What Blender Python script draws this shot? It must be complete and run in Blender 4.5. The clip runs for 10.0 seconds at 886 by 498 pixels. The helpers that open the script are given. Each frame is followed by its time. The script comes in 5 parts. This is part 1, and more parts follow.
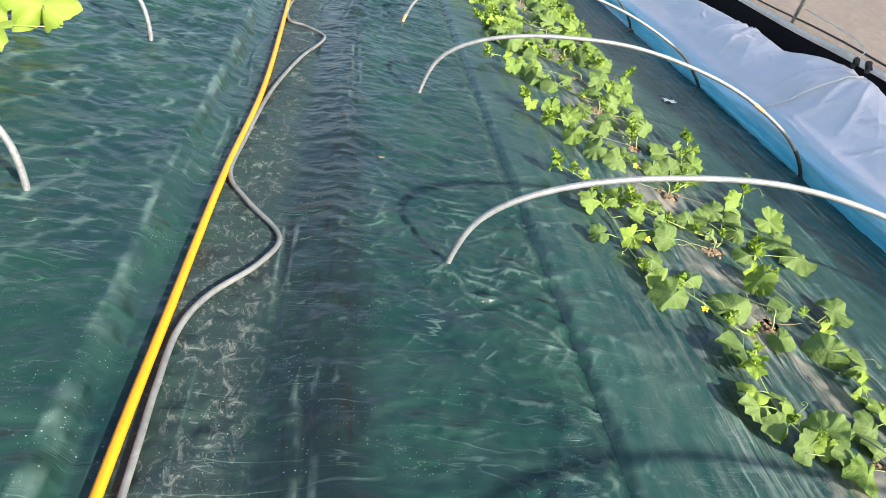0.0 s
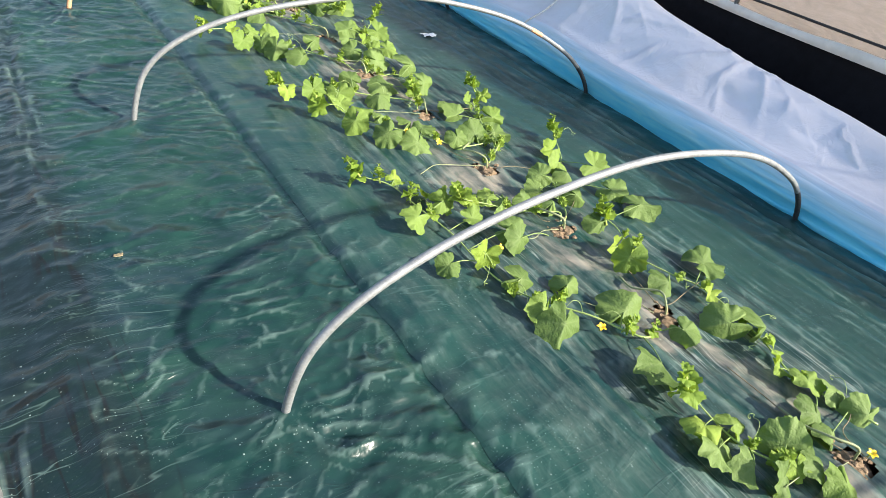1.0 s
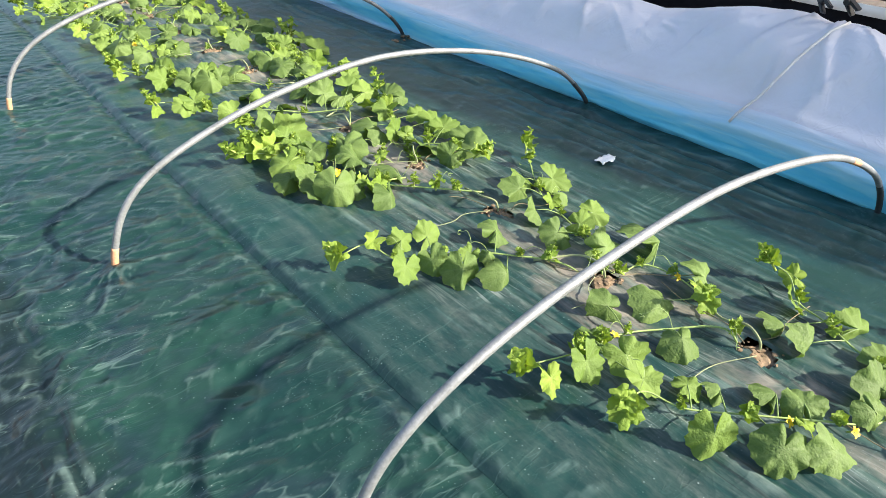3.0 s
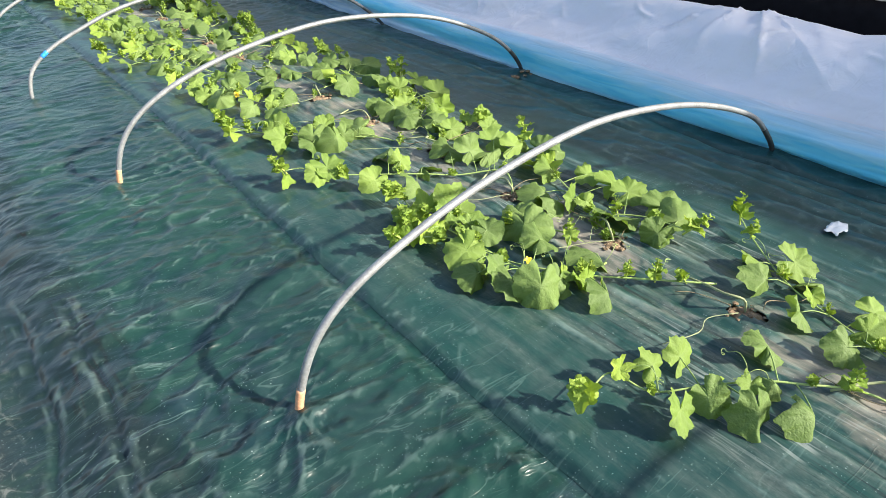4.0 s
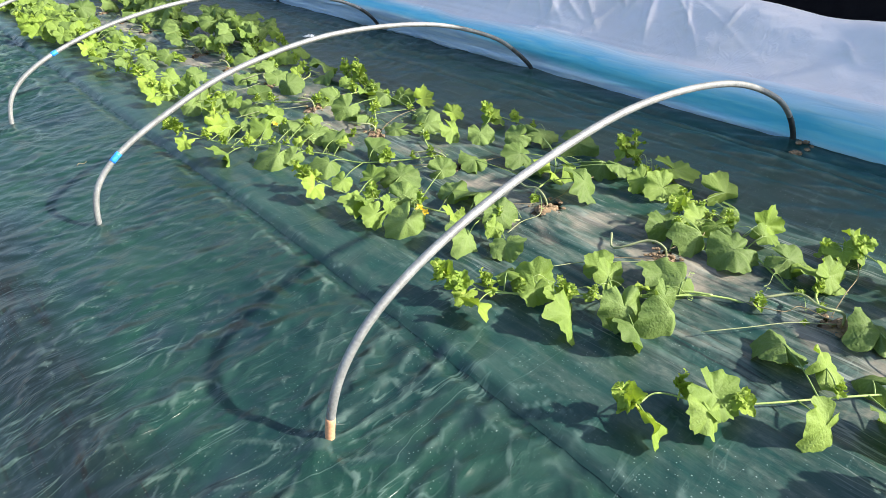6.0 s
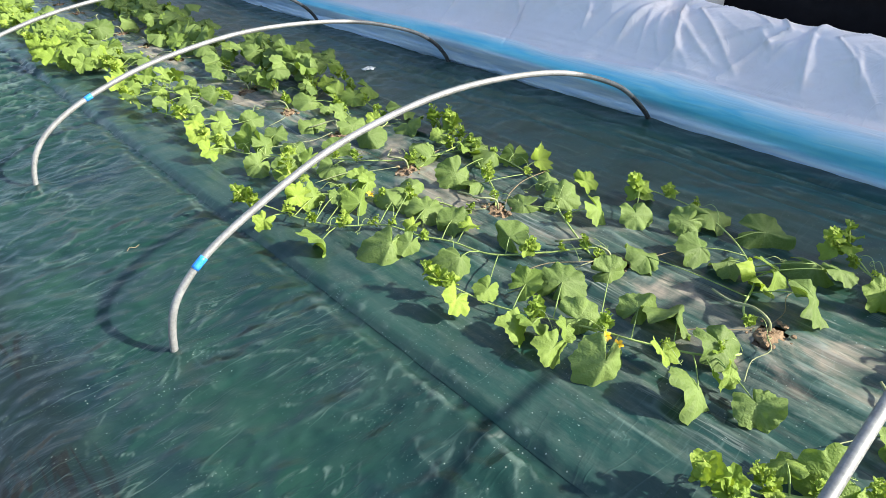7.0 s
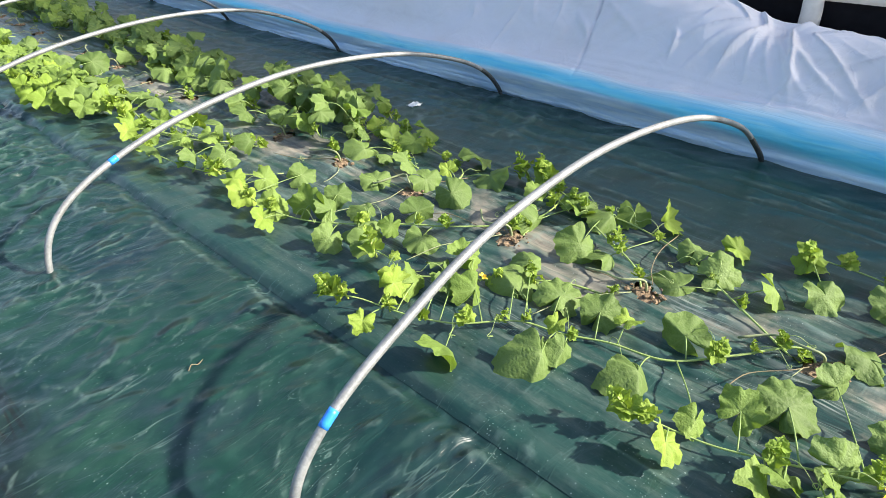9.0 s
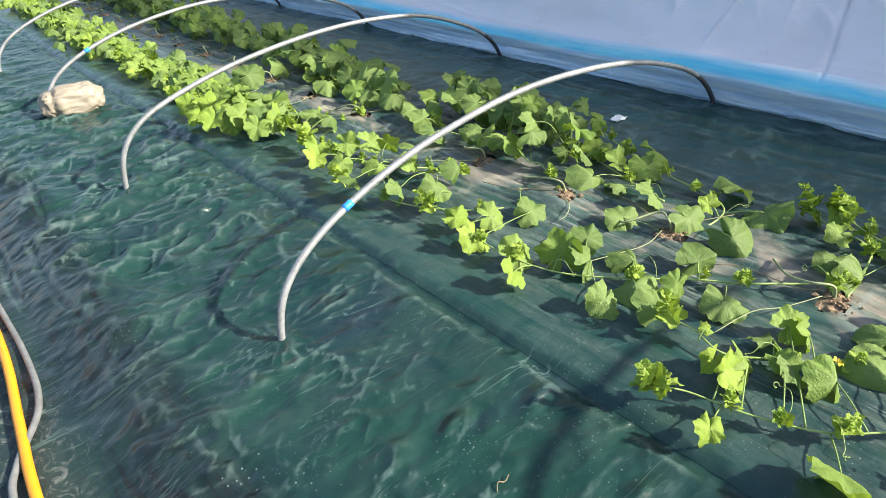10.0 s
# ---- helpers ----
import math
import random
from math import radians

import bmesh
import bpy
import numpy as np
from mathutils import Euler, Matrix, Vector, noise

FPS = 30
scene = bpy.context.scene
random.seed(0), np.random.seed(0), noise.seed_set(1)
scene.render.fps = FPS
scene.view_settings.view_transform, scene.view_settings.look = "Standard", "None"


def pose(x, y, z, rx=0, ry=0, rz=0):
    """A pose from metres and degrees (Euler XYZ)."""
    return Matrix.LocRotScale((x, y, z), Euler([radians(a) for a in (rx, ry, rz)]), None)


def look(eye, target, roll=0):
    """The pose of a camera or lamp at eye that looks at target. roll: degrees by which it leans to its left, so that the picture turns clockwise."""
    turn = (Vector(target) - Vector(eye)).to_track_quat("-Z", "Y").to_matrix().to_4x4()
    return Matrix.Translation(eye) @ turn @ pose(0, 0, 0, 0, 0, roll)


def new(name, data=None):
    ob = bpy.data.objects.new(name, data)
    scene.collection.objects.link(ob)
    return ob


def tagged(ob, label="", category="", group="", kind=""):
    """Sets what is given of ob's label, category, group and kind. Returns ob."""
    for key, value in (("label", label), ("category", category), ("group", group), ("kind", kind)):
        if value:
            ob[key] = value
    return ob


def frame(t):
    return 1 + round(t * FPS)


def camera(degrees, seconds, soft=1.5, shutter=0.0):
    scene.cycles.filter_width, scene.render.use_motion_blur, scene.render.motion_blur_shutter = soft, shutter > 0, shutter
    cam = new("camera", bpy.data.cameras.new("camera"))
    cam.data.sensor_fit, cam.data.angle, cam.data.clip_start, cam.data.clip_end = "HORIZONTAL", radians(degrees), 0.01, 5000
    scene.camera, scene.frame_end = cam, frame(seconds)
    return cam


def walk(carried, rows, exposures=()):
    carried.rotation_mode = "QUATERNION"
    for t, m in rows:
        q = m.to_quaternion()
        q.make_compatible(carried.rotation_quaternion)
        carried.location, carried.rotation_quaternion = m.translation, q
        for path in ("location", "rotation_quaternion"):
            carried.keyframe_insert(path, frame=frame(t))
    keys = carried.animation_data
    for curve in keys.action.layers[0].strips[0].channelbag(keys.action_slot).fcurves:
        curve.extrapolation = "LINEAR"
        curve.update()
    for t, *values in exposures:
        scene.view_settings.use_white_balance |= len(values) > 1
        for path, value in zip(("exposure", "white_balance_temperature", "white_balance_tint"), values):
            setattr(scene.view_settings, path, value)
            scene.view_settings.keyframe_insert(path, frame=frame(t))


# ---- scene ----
cam = camera(68.8, 10.0, soft=0.55)
PATH = [
    (0, (-0.173, 0.416, 1.172), (0.288, 2.04, 0.099), 17.4),
    (0.3, (-0.037, 0.649, 1.205), (0.829, 2.074, 0.102), 17.4),
    (0.5, (-0.03, 0.789, 1.179), (0.972, 2.118, 0.069), 16.6),
    (1, (-0.087, 1.211, 1.168), (0.993, 2.465, 0.044), 12.9),
    (1.5, (-0.046, 1.636, 1.141), (1.056, 2.88, 0.029), 9.0),
    (1.7, (-0.014, 1.828, 1.148), (1.092, 3.08, 0.048), 7.3),
    (2, (-0.011, 2.097, 1.159), (1.094, 3.347, 0.056), 5.7),
    (2.5, (-0.055, 2.558, 1.157), (1.056, 3.803, 0.055), 4.0),
    (3, (0.012, 2.966, 1.15), (1.13, 4.216, 0.061), 2.4),
    (3.2, (-0.004, 3.146, 1.161), (1.106, 4.406, 0.074), 1.7),
    (4.3, (-0.092, 3.964, 1.152), (0.945, 5.305, 0.089), -1.6),
    (4.5, (-0.07, 4.141, 1.139), (0.963, 5.486, 0.078), -2.6),
    (5, (-0.089, 4.57, 1.112), (0.938, 5.917, 0.047), -3.1),
    (5.2, (-0.092, 4.743, 1.136), (0.946, 6.075, 0.065), -2.8),
    (6.3, (-0.06, 5.726, 1.097), (1.065, 6.989, 0.029), -1.6),
    (6.5, (-0.066, 5.917, 1.112), (1.072, 7.169, 0.046), -1.0),
    (7, (-0.038, 6.287, 1.121), (1.105, 7.539, 0.06), -0.8),
    (7.5, (-0.001, 6.6, 1.148), (1.138, 7.876, 0.111), -1.3),
    (8, (-0.042, 6.824, 1.136), (1.095, 8.111, 0.11), -2.0),
    (8.5, (-0.079, 6.943, 1.115), (1.09, 8.195, 0.082), -1.6),
    (9, (-0.022, 6.988, 1.09), (1.201, 8.188, 0.059), -1.0),
    (9.5, (-0.046, 7.288, 1.086), (1.192, 8.462, 0.043), -0.9),
    (10, (-0.161, 7.697, 1.085), (0.896, 9.035, 0.041), -4.6),
]
walk(cam, [(t, look(eye, target, roll)) for t, eye, target, roll in PATH])

# world, sun
SUN = Vector((0.97, -1.35, 1.0)).normalized()
world = bpy.data.worlds.new("sky")
scene.world = world
world.use_nodes = True
wn = world.node_tree
sky = wn.nodes.new("ShaderNodeTexSky")
sky.sky_type, sky.sun_disc = "NISHITA", False
sky.sun_elevation, sky.sun_rotation = math.asin(SUN.z), math.atan2(SUN.x, SUN.y)
sky.air_density, sky.dust_density = 1.0, 2.0
wn.links.new(sky.outputs[0], wn.nodes["Background"].inputs[0])
wn.nodes["Background"].inputs[1].default_value = 0.126
scene.view_settings.exposure = 1.21
lamp = bpy.data.lights.new("sun", "SUN")
lamp.energy, lamp.angle, lamp.color = 5.0, radians(1.4), (1.0, 0.93, 0.82)
new("sun", lamp).matrix_world = look(SUN * 30, (0, 0, 0))


# ---- small helpers ----
def mesh_of(name, verts, faces, mats=(), soft=True):
    me = bpy.data.meshes.new(name)
    me.from_pydata(verts, [], faces)
    for m in mats:
        me.materials.append(m)
    if soft:
        me.polygons.foreach_set("use_smooth", [True] * len(faces))
    me.update()
    return me


def mesh_part(name, me, parent, label="", m=None):
    ob = new(name, me)
    ob.parent = parent
    if m is not None:
        ob.matrix_basis = m
    return tagged(ob, label)


def thing(name, at=(0, 0, 0), label="", category="", group="", kind=""):
    ob = new(name)
    ob.location = at
    ob.empty_display_size = 0.05
    return tagged(ob, label, category, group, kind)


def rand2(i, j, seed):
    h = np.sin(i * 127.1 + j * 311.7 + seed * 74.7) * 43758.5453
    return h - np.floor(h)


def vnoise(x, y, seed=0):
    """Smooth value noise on arrays, from -1 to 1."""
    i, j = np.floor(x), np.floor(y)
    u, v = x - i, y - j
    u, v = u * u * u * (u * (u * 6 - 15) + 10), v * v * v * (v * (v * 6 - 15) + 10)
    a = rand2(i, j, seed) * (1 - u) + rand2(i + 1, j, seed) * u
    b = rand2(i, j + 1, seed) * (1 - u) + rand2(i + 1, j + 1, seed) * u
    return (a * (1 - v) + b * v) * 2 - 1


def ridge(x, y, seed=0):
    """Sharp crests, from 0 to 1."""
    return (1 - np.abs(vnoise(x, y, seed))) ** 2


def facets(x, y, seed=0):
    """Crumpled noise: flat facets with sharp creases, from -1 to 1."""
    i, j = np.floor(x), np.floor(y)
    u, v = x - i, y - j
    a = rand2(i, j, seed) * (1 - u) + rand2(i + 1, j, seed) * u
    b = rand2(i, j + 1, seed) * (1 - u) + rand2(i + 1, j + 1, seed) * u
    return np.abs((a * (1 - v) + b * v) * 2 - 1) * 2 - 0.8


def step(x, a, b):
    t = np.clip((x - a) / (b - a), 0, 1)
    return t * t * (3 - 2 * t)


def tube_data(points, radius, sides=8, cap=True):
    """A tube through points; radius may vary along it."""
    pts = [Vector(p) for p in points]
    n = len(pts)
    rad = radius if isinstance(radius, (list, tuple)) else [radius] * n
    verts, faces = [], []
    side = None
    for k, p in enumerate(pts):
        d = (pts[min(k + 1, n - 1)] - pts[max(k - 1, 0)]).normalized()
        if side is None:
            side = d.orthogonal().normalized()
        side = (side - d * side.dot(d)).normalized()
        up = d.cross(side)
        for s in range(sides):
            a = 2 * math.pi * s / sides
            verts.append(p + (side * math.cos(a) + up * math.sin(a)) * rad[k])
    for k in range(n - 1):
        for s in range(sides):
            t = (s + 1) % sides
            faces.append((k * sides + s, k * sides + t, (k + 1) * sides + t, (k + 1) * sides + s))
    if cap:
        faces.append(tuple(range(sides - 1, -1, -1)))
        faces.append(tuple((n - 1) * sides + s for s in range(sides)))
    return verts, faces


def spline(points, per=8):
    """Catmull-Rom curve through points."""
    p = [Vector(q) for q in points]
    p = [p[0] * 2 - p[1]] + p + [p[-1] * 2 - p[-2]]
    out = []
    for k in range(1, len(p) - 2):
        for s in range(per):
            t = s / per
            a, b, c, d = p[k - 1], p[k], p[k + 1], p[k + 2]
            out.append(0.5 * (2 * b + (c - a) * t + (2 * a - 5 * b + 4 * c - d) * t * t + (3 * b - a - 3 * c + d) * t ** 3))
    return out + [p[-2]]


# ---- materials ----
class Mat:
    """A node material under construction."""

    def __init__(self, name, rough=0.5, metal=0.0, spec=0.5):
        self.mat = bpy.data.materials.new(name)
        self.mat.use_nodes = True
        self.t = self.mat.node_tree
        self.p = self.t.nodes["Principled BSDF"]
        self.p.inputs["Roughness"].default_value = rough
        self.p.inputs["Metallic"].default_value = metal
        self.p.inputs["Specular IOR Level"].default_value = spec

    def node(self, kind, **values):
        n = self.t.nodes.new(kind)
        for key, value in values.items():
            n.inputs[key].default_value = value
        return n

    def link(self, a, b):
        self.t.links.new(a, b)

    def coords(self, scale=(1, 1, 1), turn=0.0, which="Object"):
        c, m = self.node("ShaderNodeTexCoord"), self.node("ShaderNodeMapping")
        m.inputs["Scale"].default_value = scale
        m.inputs["Rotation"].default_value = (0, 0, turn)
        self.link(c.outputs[which], m.inputs[0])
        return m.outputs[0]

    def noise(self, scale, detail=4.0, rough=0.55, stretch=(1, 1, 1), warp=0.0, turn=0.0):
        n = self.node("ShaderNodeTexNoise", Scale=scale, Detail=detail, Roughness=rough, Distortion=warp)
        self.link(self.coords(stretch, turn), n.inputs["Vector"])
        return n.outputs[0]

    def ramp(self, fac, lo, hi, a=0.0, b=1.0):
        n = self.node("ShaderNodeMapRange")
        n.inputs[1].default_value, n.inputs[2].default_value = lo, hi
        n.inputs[3].default_value, n.inputs[4].default_value = a, b
        self.link(fac, n.inputs[0])
        return n.outputs[0]

    def math(self, op, a, b):
        n = self.node("ShaderNodeMath")
        n.operation = op
        for k, v in enumerate((a, b)):
            if isinstance(v, (int, float)):
                n.inputs[k].default_value = v
            else:
                self.link(v, n.inputs[k])
        return n.outputs[0]

    def mix(self, fac, a, b):
        n = self.node("ShaderNodeMix")
        n.data_type = "RGBA"
        for k, v in ((0, fac), (6, a), (7, b)):
            if isinstance(v, (int, float)):
                n.inputs[k].default_value = v
            elif isinstance(v, tuple):
                n.inputs[k].default_value = (*v, 1.0)
            else:
                self.link(v, n.inputs[k])
        return n.outputs[2]

    def colour(self, c):
        if isinstance(c, tuple):
            self.p.inputs["Base Color"].default_value = (*c, 1.0)
        else:
            self.link(c, self.p.inputs["Base Color"])

    def bump(self, *heights):
        last = None
        for h, strength, dist in heights:
            b = self.node("ShaderNodeBump", Strength=strength, Distance=dist)
            self.link(h, b.inputs["Height"])
            if last:
                self.link(last, b.inputs["Normal"])
            last = b.outputs[0]
        self.link(last, self.p.inputs["Normal"])

    def translucent(self, colour, amount):
        tr, mx = self.node("ShaderNodeBsdfTranslucent"), self.node("ShaderNodeMixShader", Fac=amount)
        if isinstance(colour, tuple):
            tr.inputs[0].default_value = (*colour, 1.0)
        else:
            self.link(colour, tr.inputs[0])
        self.link(self.p.outputs[0], mx.inputs[1])
        self.link(tr.outputs[0], mx.inputs[2])
        self.link(mx.outputs[0], self.t.nodes["Material Output"].inputs[0])


def film_material(name, deep, tint, haze, rough, bed):
    """Dark polythene film: patchy green, whitened creases with painted glints, dust, pinholes and droplets."""
    m = Mat(name, rough=rough, spec=0.34)
    xyz = m.node("ShaderNodeSeparateXYZ")
    m.link(m.coords(), xyz.inputs[0])
    px, py = xyz.outputs[0], xyz.outputs[1]
    base = m.mix(m.ramp(m.noise(1.9, 4.0, 0.55, warp=0.8), 0.36, 0.66), deep, tint)
    # bluish patches where the film clings to the earth
    base = m.mix(m.ramp(m.noise(2.6, 5.0, 0.6, (1.0, 1.2, 1.0), 0.6), 0.52, 0.68, 0.0, 0.05 if bed else 0.75), base, (0.010, 0.023, 0.033))
    # dry haze in soft patches
    soft = m.ramp(m.noise(3.2, 6.0, 0.62, (1.0, 1.6, 1.0), 1.0), 0.42, 0.78, 0.0, haze)
    if bed:
        soft = m.math("MULTIPLY", soft, m.ramp(px, 1.70, 2.0, 1.0, 0.25))
    base = m.mix(soft, base, (0.085, 0.132, 0.115))
    lengthwise = (2.6, 0.35, 1.0) if bed else (1.8, 0.6, 1.0)
    streak = m.noise(9.0, 6.0, 0.66, lengthwise, 0.3)
    fine = m.noise(60.0, 4.0, 0.7, (1.5, 0.7, 1.0), 0.4)
    if bed:
        # planted strip: lengthwise dust, and dry earth washed out round the holes
        dust = m.ramp(streak, 0.42, 0.64, 0.0, 0.50)
        dust = m.math("MULTIPLY", dust, m.ramp(px, 0.80, 1.25, 0.22, 1.0))
        dust = m.math("MULTIPLY", dust, m.ramp(px, 1.70, 1.92, 1.0, 0.02))
        base = m.mix(m.math("MULTIPLY", dust, m.ramp(fine, 0.35, 0.7, 0.25, 1.0)), base, (0.25, 0.26, 0.225))
        # thin lengthwise creases: the dark and pale of folds put into the colour
        strip = m.math("MULTIPLY", m.ramp(px, 0.95, 1.15), m.ramp(px, 1.80, 2.0, 1.0, 0.08))
        for scale, tone, gate in ((3.0, (0.012, 0.020, 0.020), 0.46), (4.1, (0.20, 0.23, 0.21), 0.52)):
            n = m.noise(scale, 3.0, 0.5, (7.0, 0.30, 1.0), 0.35, -0.06)
            n = m.ramp(m.math("ABSOLUTE", m.math("SUBTRACT", n, 0.5), 0.0), 0.006, 0.022, 1.0, 0.0)
            n = m.math("MULTIPLY", n, m.ramp(m.noise(2.3 + scale * 0.2, 3.0), gate, gate + 0.1, 0.0, 0.85))
            base = m.mix(m.math("MULTIPLY", n, strip), base, tone)
        off = m.math("ABSOLUTE", m.math("SUBTRACT", px, 1.44), 0.0)
        near = m.ramp(off, 0.06, 0.34, 1.0, 0.0)
        patch = m.noise(4.2, 6.0, 0.6, (1.2, 0.8, 1.0), 0.7)
        earth = m.ramp(m.math("ADD", patch, m.math("MULTIPLY", near, 0.22)), 0.695, 0.83, 0.0, 0.82)
        earth = m.math("MULTIPLY", earth, m.ramp(streak, 0.40, 0.55, 0.45, 1.0))
        earth = m.math("MULTIPLY", earth, m.ramp(off, 0.36, 0.42, 1.0, 0.0))
        base = m.mix(earth, base, (0.30, 0.26, 0.21))
        grey = earth
    else:
        # the trodden path: scuffs and grey dust
        wob = m.math("MULTIPLY", m.math("SUBTRACT", m.noise(3.0, 3.0), 0.5), 0.14)
        d = m.math("ABSOLUTE", m.math("ADD", m.math("ADD", px, 0.32), wob), 0.0)
        path = m.ramp(d, 0.07, 0.16, 1.0, 0.0)
        # darker belt on the bank between path and shoulder
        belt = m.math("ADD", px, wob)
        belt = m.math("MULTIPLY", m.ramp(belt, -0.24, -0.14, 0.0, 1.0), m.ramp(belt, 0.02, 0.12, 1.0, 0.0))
        belt_dark = m.math("MULTIPLY", belt, m.ramp(m.noise(7.0, 3.0, 0.5, (1.2, 0.7, 1.0)), 0.36, 0.62, 0.66, 0.95))
        base = m.mix(belt_dark, base, (0.009, 0.017, 0.017))
        # thin black lengthwise lines within the belt
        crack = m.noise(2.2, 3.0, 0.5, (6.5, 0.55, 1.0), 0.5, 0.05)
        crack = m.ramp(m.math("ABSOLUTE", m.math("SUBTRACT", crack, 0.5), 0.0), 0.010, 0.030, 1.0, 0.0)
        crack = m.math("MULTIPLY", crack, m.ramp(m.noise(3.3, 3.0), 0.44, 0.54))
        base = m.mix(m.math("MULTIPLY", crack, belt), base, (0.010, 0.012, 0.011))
        scuff = m.ramp(m.noise(26.0, 7.0, 0.72, (1.3, 0.8, 1.0), 1.2), 0.53, 0.65, 0.0, 1.0)
        base = m.mix(m.math("MULTIPLY", path, m.ramp(streak, 0.35, 0.65, 0.35, 0.75)), base, (0.022, 0.030, 0.027))
        base = m.mix(m.math("MULTIPLY", m.math("MULTIPLY", path, scuff), 0.70), base, (0.17, 0.18, 0.16))
        side = m.math("MULTIPLY", m.ramp(d, 0.15, 0.50, 0.06, 0.0), m.ramp(m.noise(30.0, 6.0, 0.7, (1.0, 0.5, 1.0)), 0.52, 0.72))
        base = m.mix(side, base, (0.17, 0.20, 0.175))
        grey = path
    # scuffed creases with glints put into the colour: thin wandering lines, two sizes
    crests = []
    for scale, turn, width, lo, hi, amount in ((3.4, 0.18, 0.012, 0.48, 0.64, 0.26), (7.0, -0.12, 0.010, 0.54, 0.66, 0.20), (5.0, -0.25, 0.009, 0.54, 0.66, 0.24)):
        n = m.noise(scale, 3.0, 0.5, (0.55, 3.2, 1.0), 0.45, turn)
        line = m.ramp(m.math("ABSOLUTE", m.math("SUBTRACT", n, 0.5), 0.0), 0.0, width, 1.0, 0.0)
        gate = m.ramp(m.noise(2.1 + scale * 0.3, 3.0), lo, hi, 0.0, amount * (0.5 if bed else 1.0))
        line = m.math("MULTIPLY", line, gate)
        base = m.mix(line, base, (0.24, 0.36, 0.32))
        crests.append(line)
    # fold crests mixed paler, a highlight put into the colour
    crest_glint = m.node("ShaderNodeAttribute")
    crest_glint.attribute_name = "crest_glint"
    glint = m.math("MULTIPLY", m.ramp(crest_glint.outputs["Fac"], 0.35, 1.0), m.ramp(m.noise(6.0, 4.0), 0.42, 0.66, 0.0, 0.34))
    base = m.mix(glint, base, (0.20, 0.29, 0.26))
    # rows of pinholes with dried drops, and scattered specks
    for scale, wild, lo, hi, thin in ((37.0, 0.22, 0.025, 0.06, 0.62), (46.0, 1.0, 0.04, 0.11, 0.80), (120.0, 1.0, 0.08, 0.19, 0.86)):
        vor = m.node("ShaderNodeTexVoronoi", Scale=scale, Randomness=wild)
        vor.voronoi_dimensions = "2D"
        m.link(m.coords(), vor.inputs["Vector"])
        dots = m.ramp(vor.outputs["Distance"], lo, hi, 1.0, 0.0)
        pick = m.node("ShaderNodeSeparateColor")
        m.link(vor.outputs["Color"], pick.inputs[0])
        few = m.ramp(pick.outputs[0], thin, thin + 0.05)
        some = m.ramp(m.noise(1.9 + scale * 0.02, 3.0), 0.50, 0.66, 0.05, 0.68)
        base = m.mix(m.math("MULTIPLY", m.math("MULTIPLY", dots, few), some), base, (0.36, 0.43, 0.40))
    m.colour(base)
    m.link(m.ramp(m.math("ADD", soft, m.math("MULTIPLY", grey, 0.5)), 0.0, 0.7, rough, 0.65), m.p.inputs["Roughness"])
    # crumpled film: sharp ridges at three sizes, in patches, and a few crisp creases
    relief = []
    crumple = ((2.4, 0.20, 0.030, 1.0), (5.0, -0.30, 0.048, 1.0), (10.0, 0.45, 0.036, 0.5), (19.0, -0.1, 0.012, 0.0)) if not bed else ((3.0, 1.45, 0.014, 1.5), (8.0, 1.65, 0.007, 1.0))
    for scale, turn, high, detail in crumple:
        crinkle = m.node("ShaderNodeTexNoise", Scale=scale, Detail=detail, Roughness=0.45, Distortion=0.0)
        crinkle.noise_type = "RIDGED_MULTIFRACTAL"
        crinkle.normalize = True
        m.link(m.coords((0.9, 1.3, 1.0) if not bed else (0.7, 1.8, 1.0), turn), crinkle.inputs["Vector"])
        gate = m.ramp(m.noise(1.3 + scale * 0.15, 3.0), 0.36, 0.60, 0.25, 1.0)
        if bed:
            gate = m.math("MULTIPLY", gate, m.ramp(px, 1.85, 2.05, 1.0, 0.25))
        relief.append((m.math("MULTIPLY", crinkle.outputs[0], gate), 0.85, high))
    for scale, turn, width, high in ((5.5, 0.22, 0.035, 0.0010), (9.0, -0.45, 0.035, 0.0007)) if not bed else ((4.5, 1.50, 0.035, 0.0008),):
        n = m.noise(scale, 3.0, 0.6, (0.55, 2.0, 1.0), 0.9, turn)
        n = m.ramp(m.math("ABSOLUTE", m.math("SUBTRACT", n, 0.5), 0.0), 0.0, width, 1.0, 0.0)
        relief.append((m.math("MULTIPLY", n, m.ramp(m.noise(2.2 + scale * 0.15, 3.0), 0.46, 0.60)), 0.7, high))
    grain = m.noise(11.0, 4.0, 0.55, (0.9, 1.3, 1.0) if not bed else (1.9, 0.5, 1.0))
    if bed:
        grain = m.math("MULTIPLY", grain, m.ramp(px, 1.80, 2.05, 1.0, 0.25))
    m.bump(*relief, (m.noise(80.0, 3.0, 0.6), 0.14, 0.002), (grain, 0.30, 0.012), (crests[0], 0.5, 0.004), (crests[1], 0.5, 0.003))
    return m.mat


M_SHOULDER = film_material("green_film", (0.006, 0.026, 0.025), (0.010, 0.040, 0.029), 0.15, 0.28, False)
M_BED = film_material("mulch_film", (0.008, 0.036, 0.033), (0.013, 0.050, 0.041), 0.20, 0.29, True)


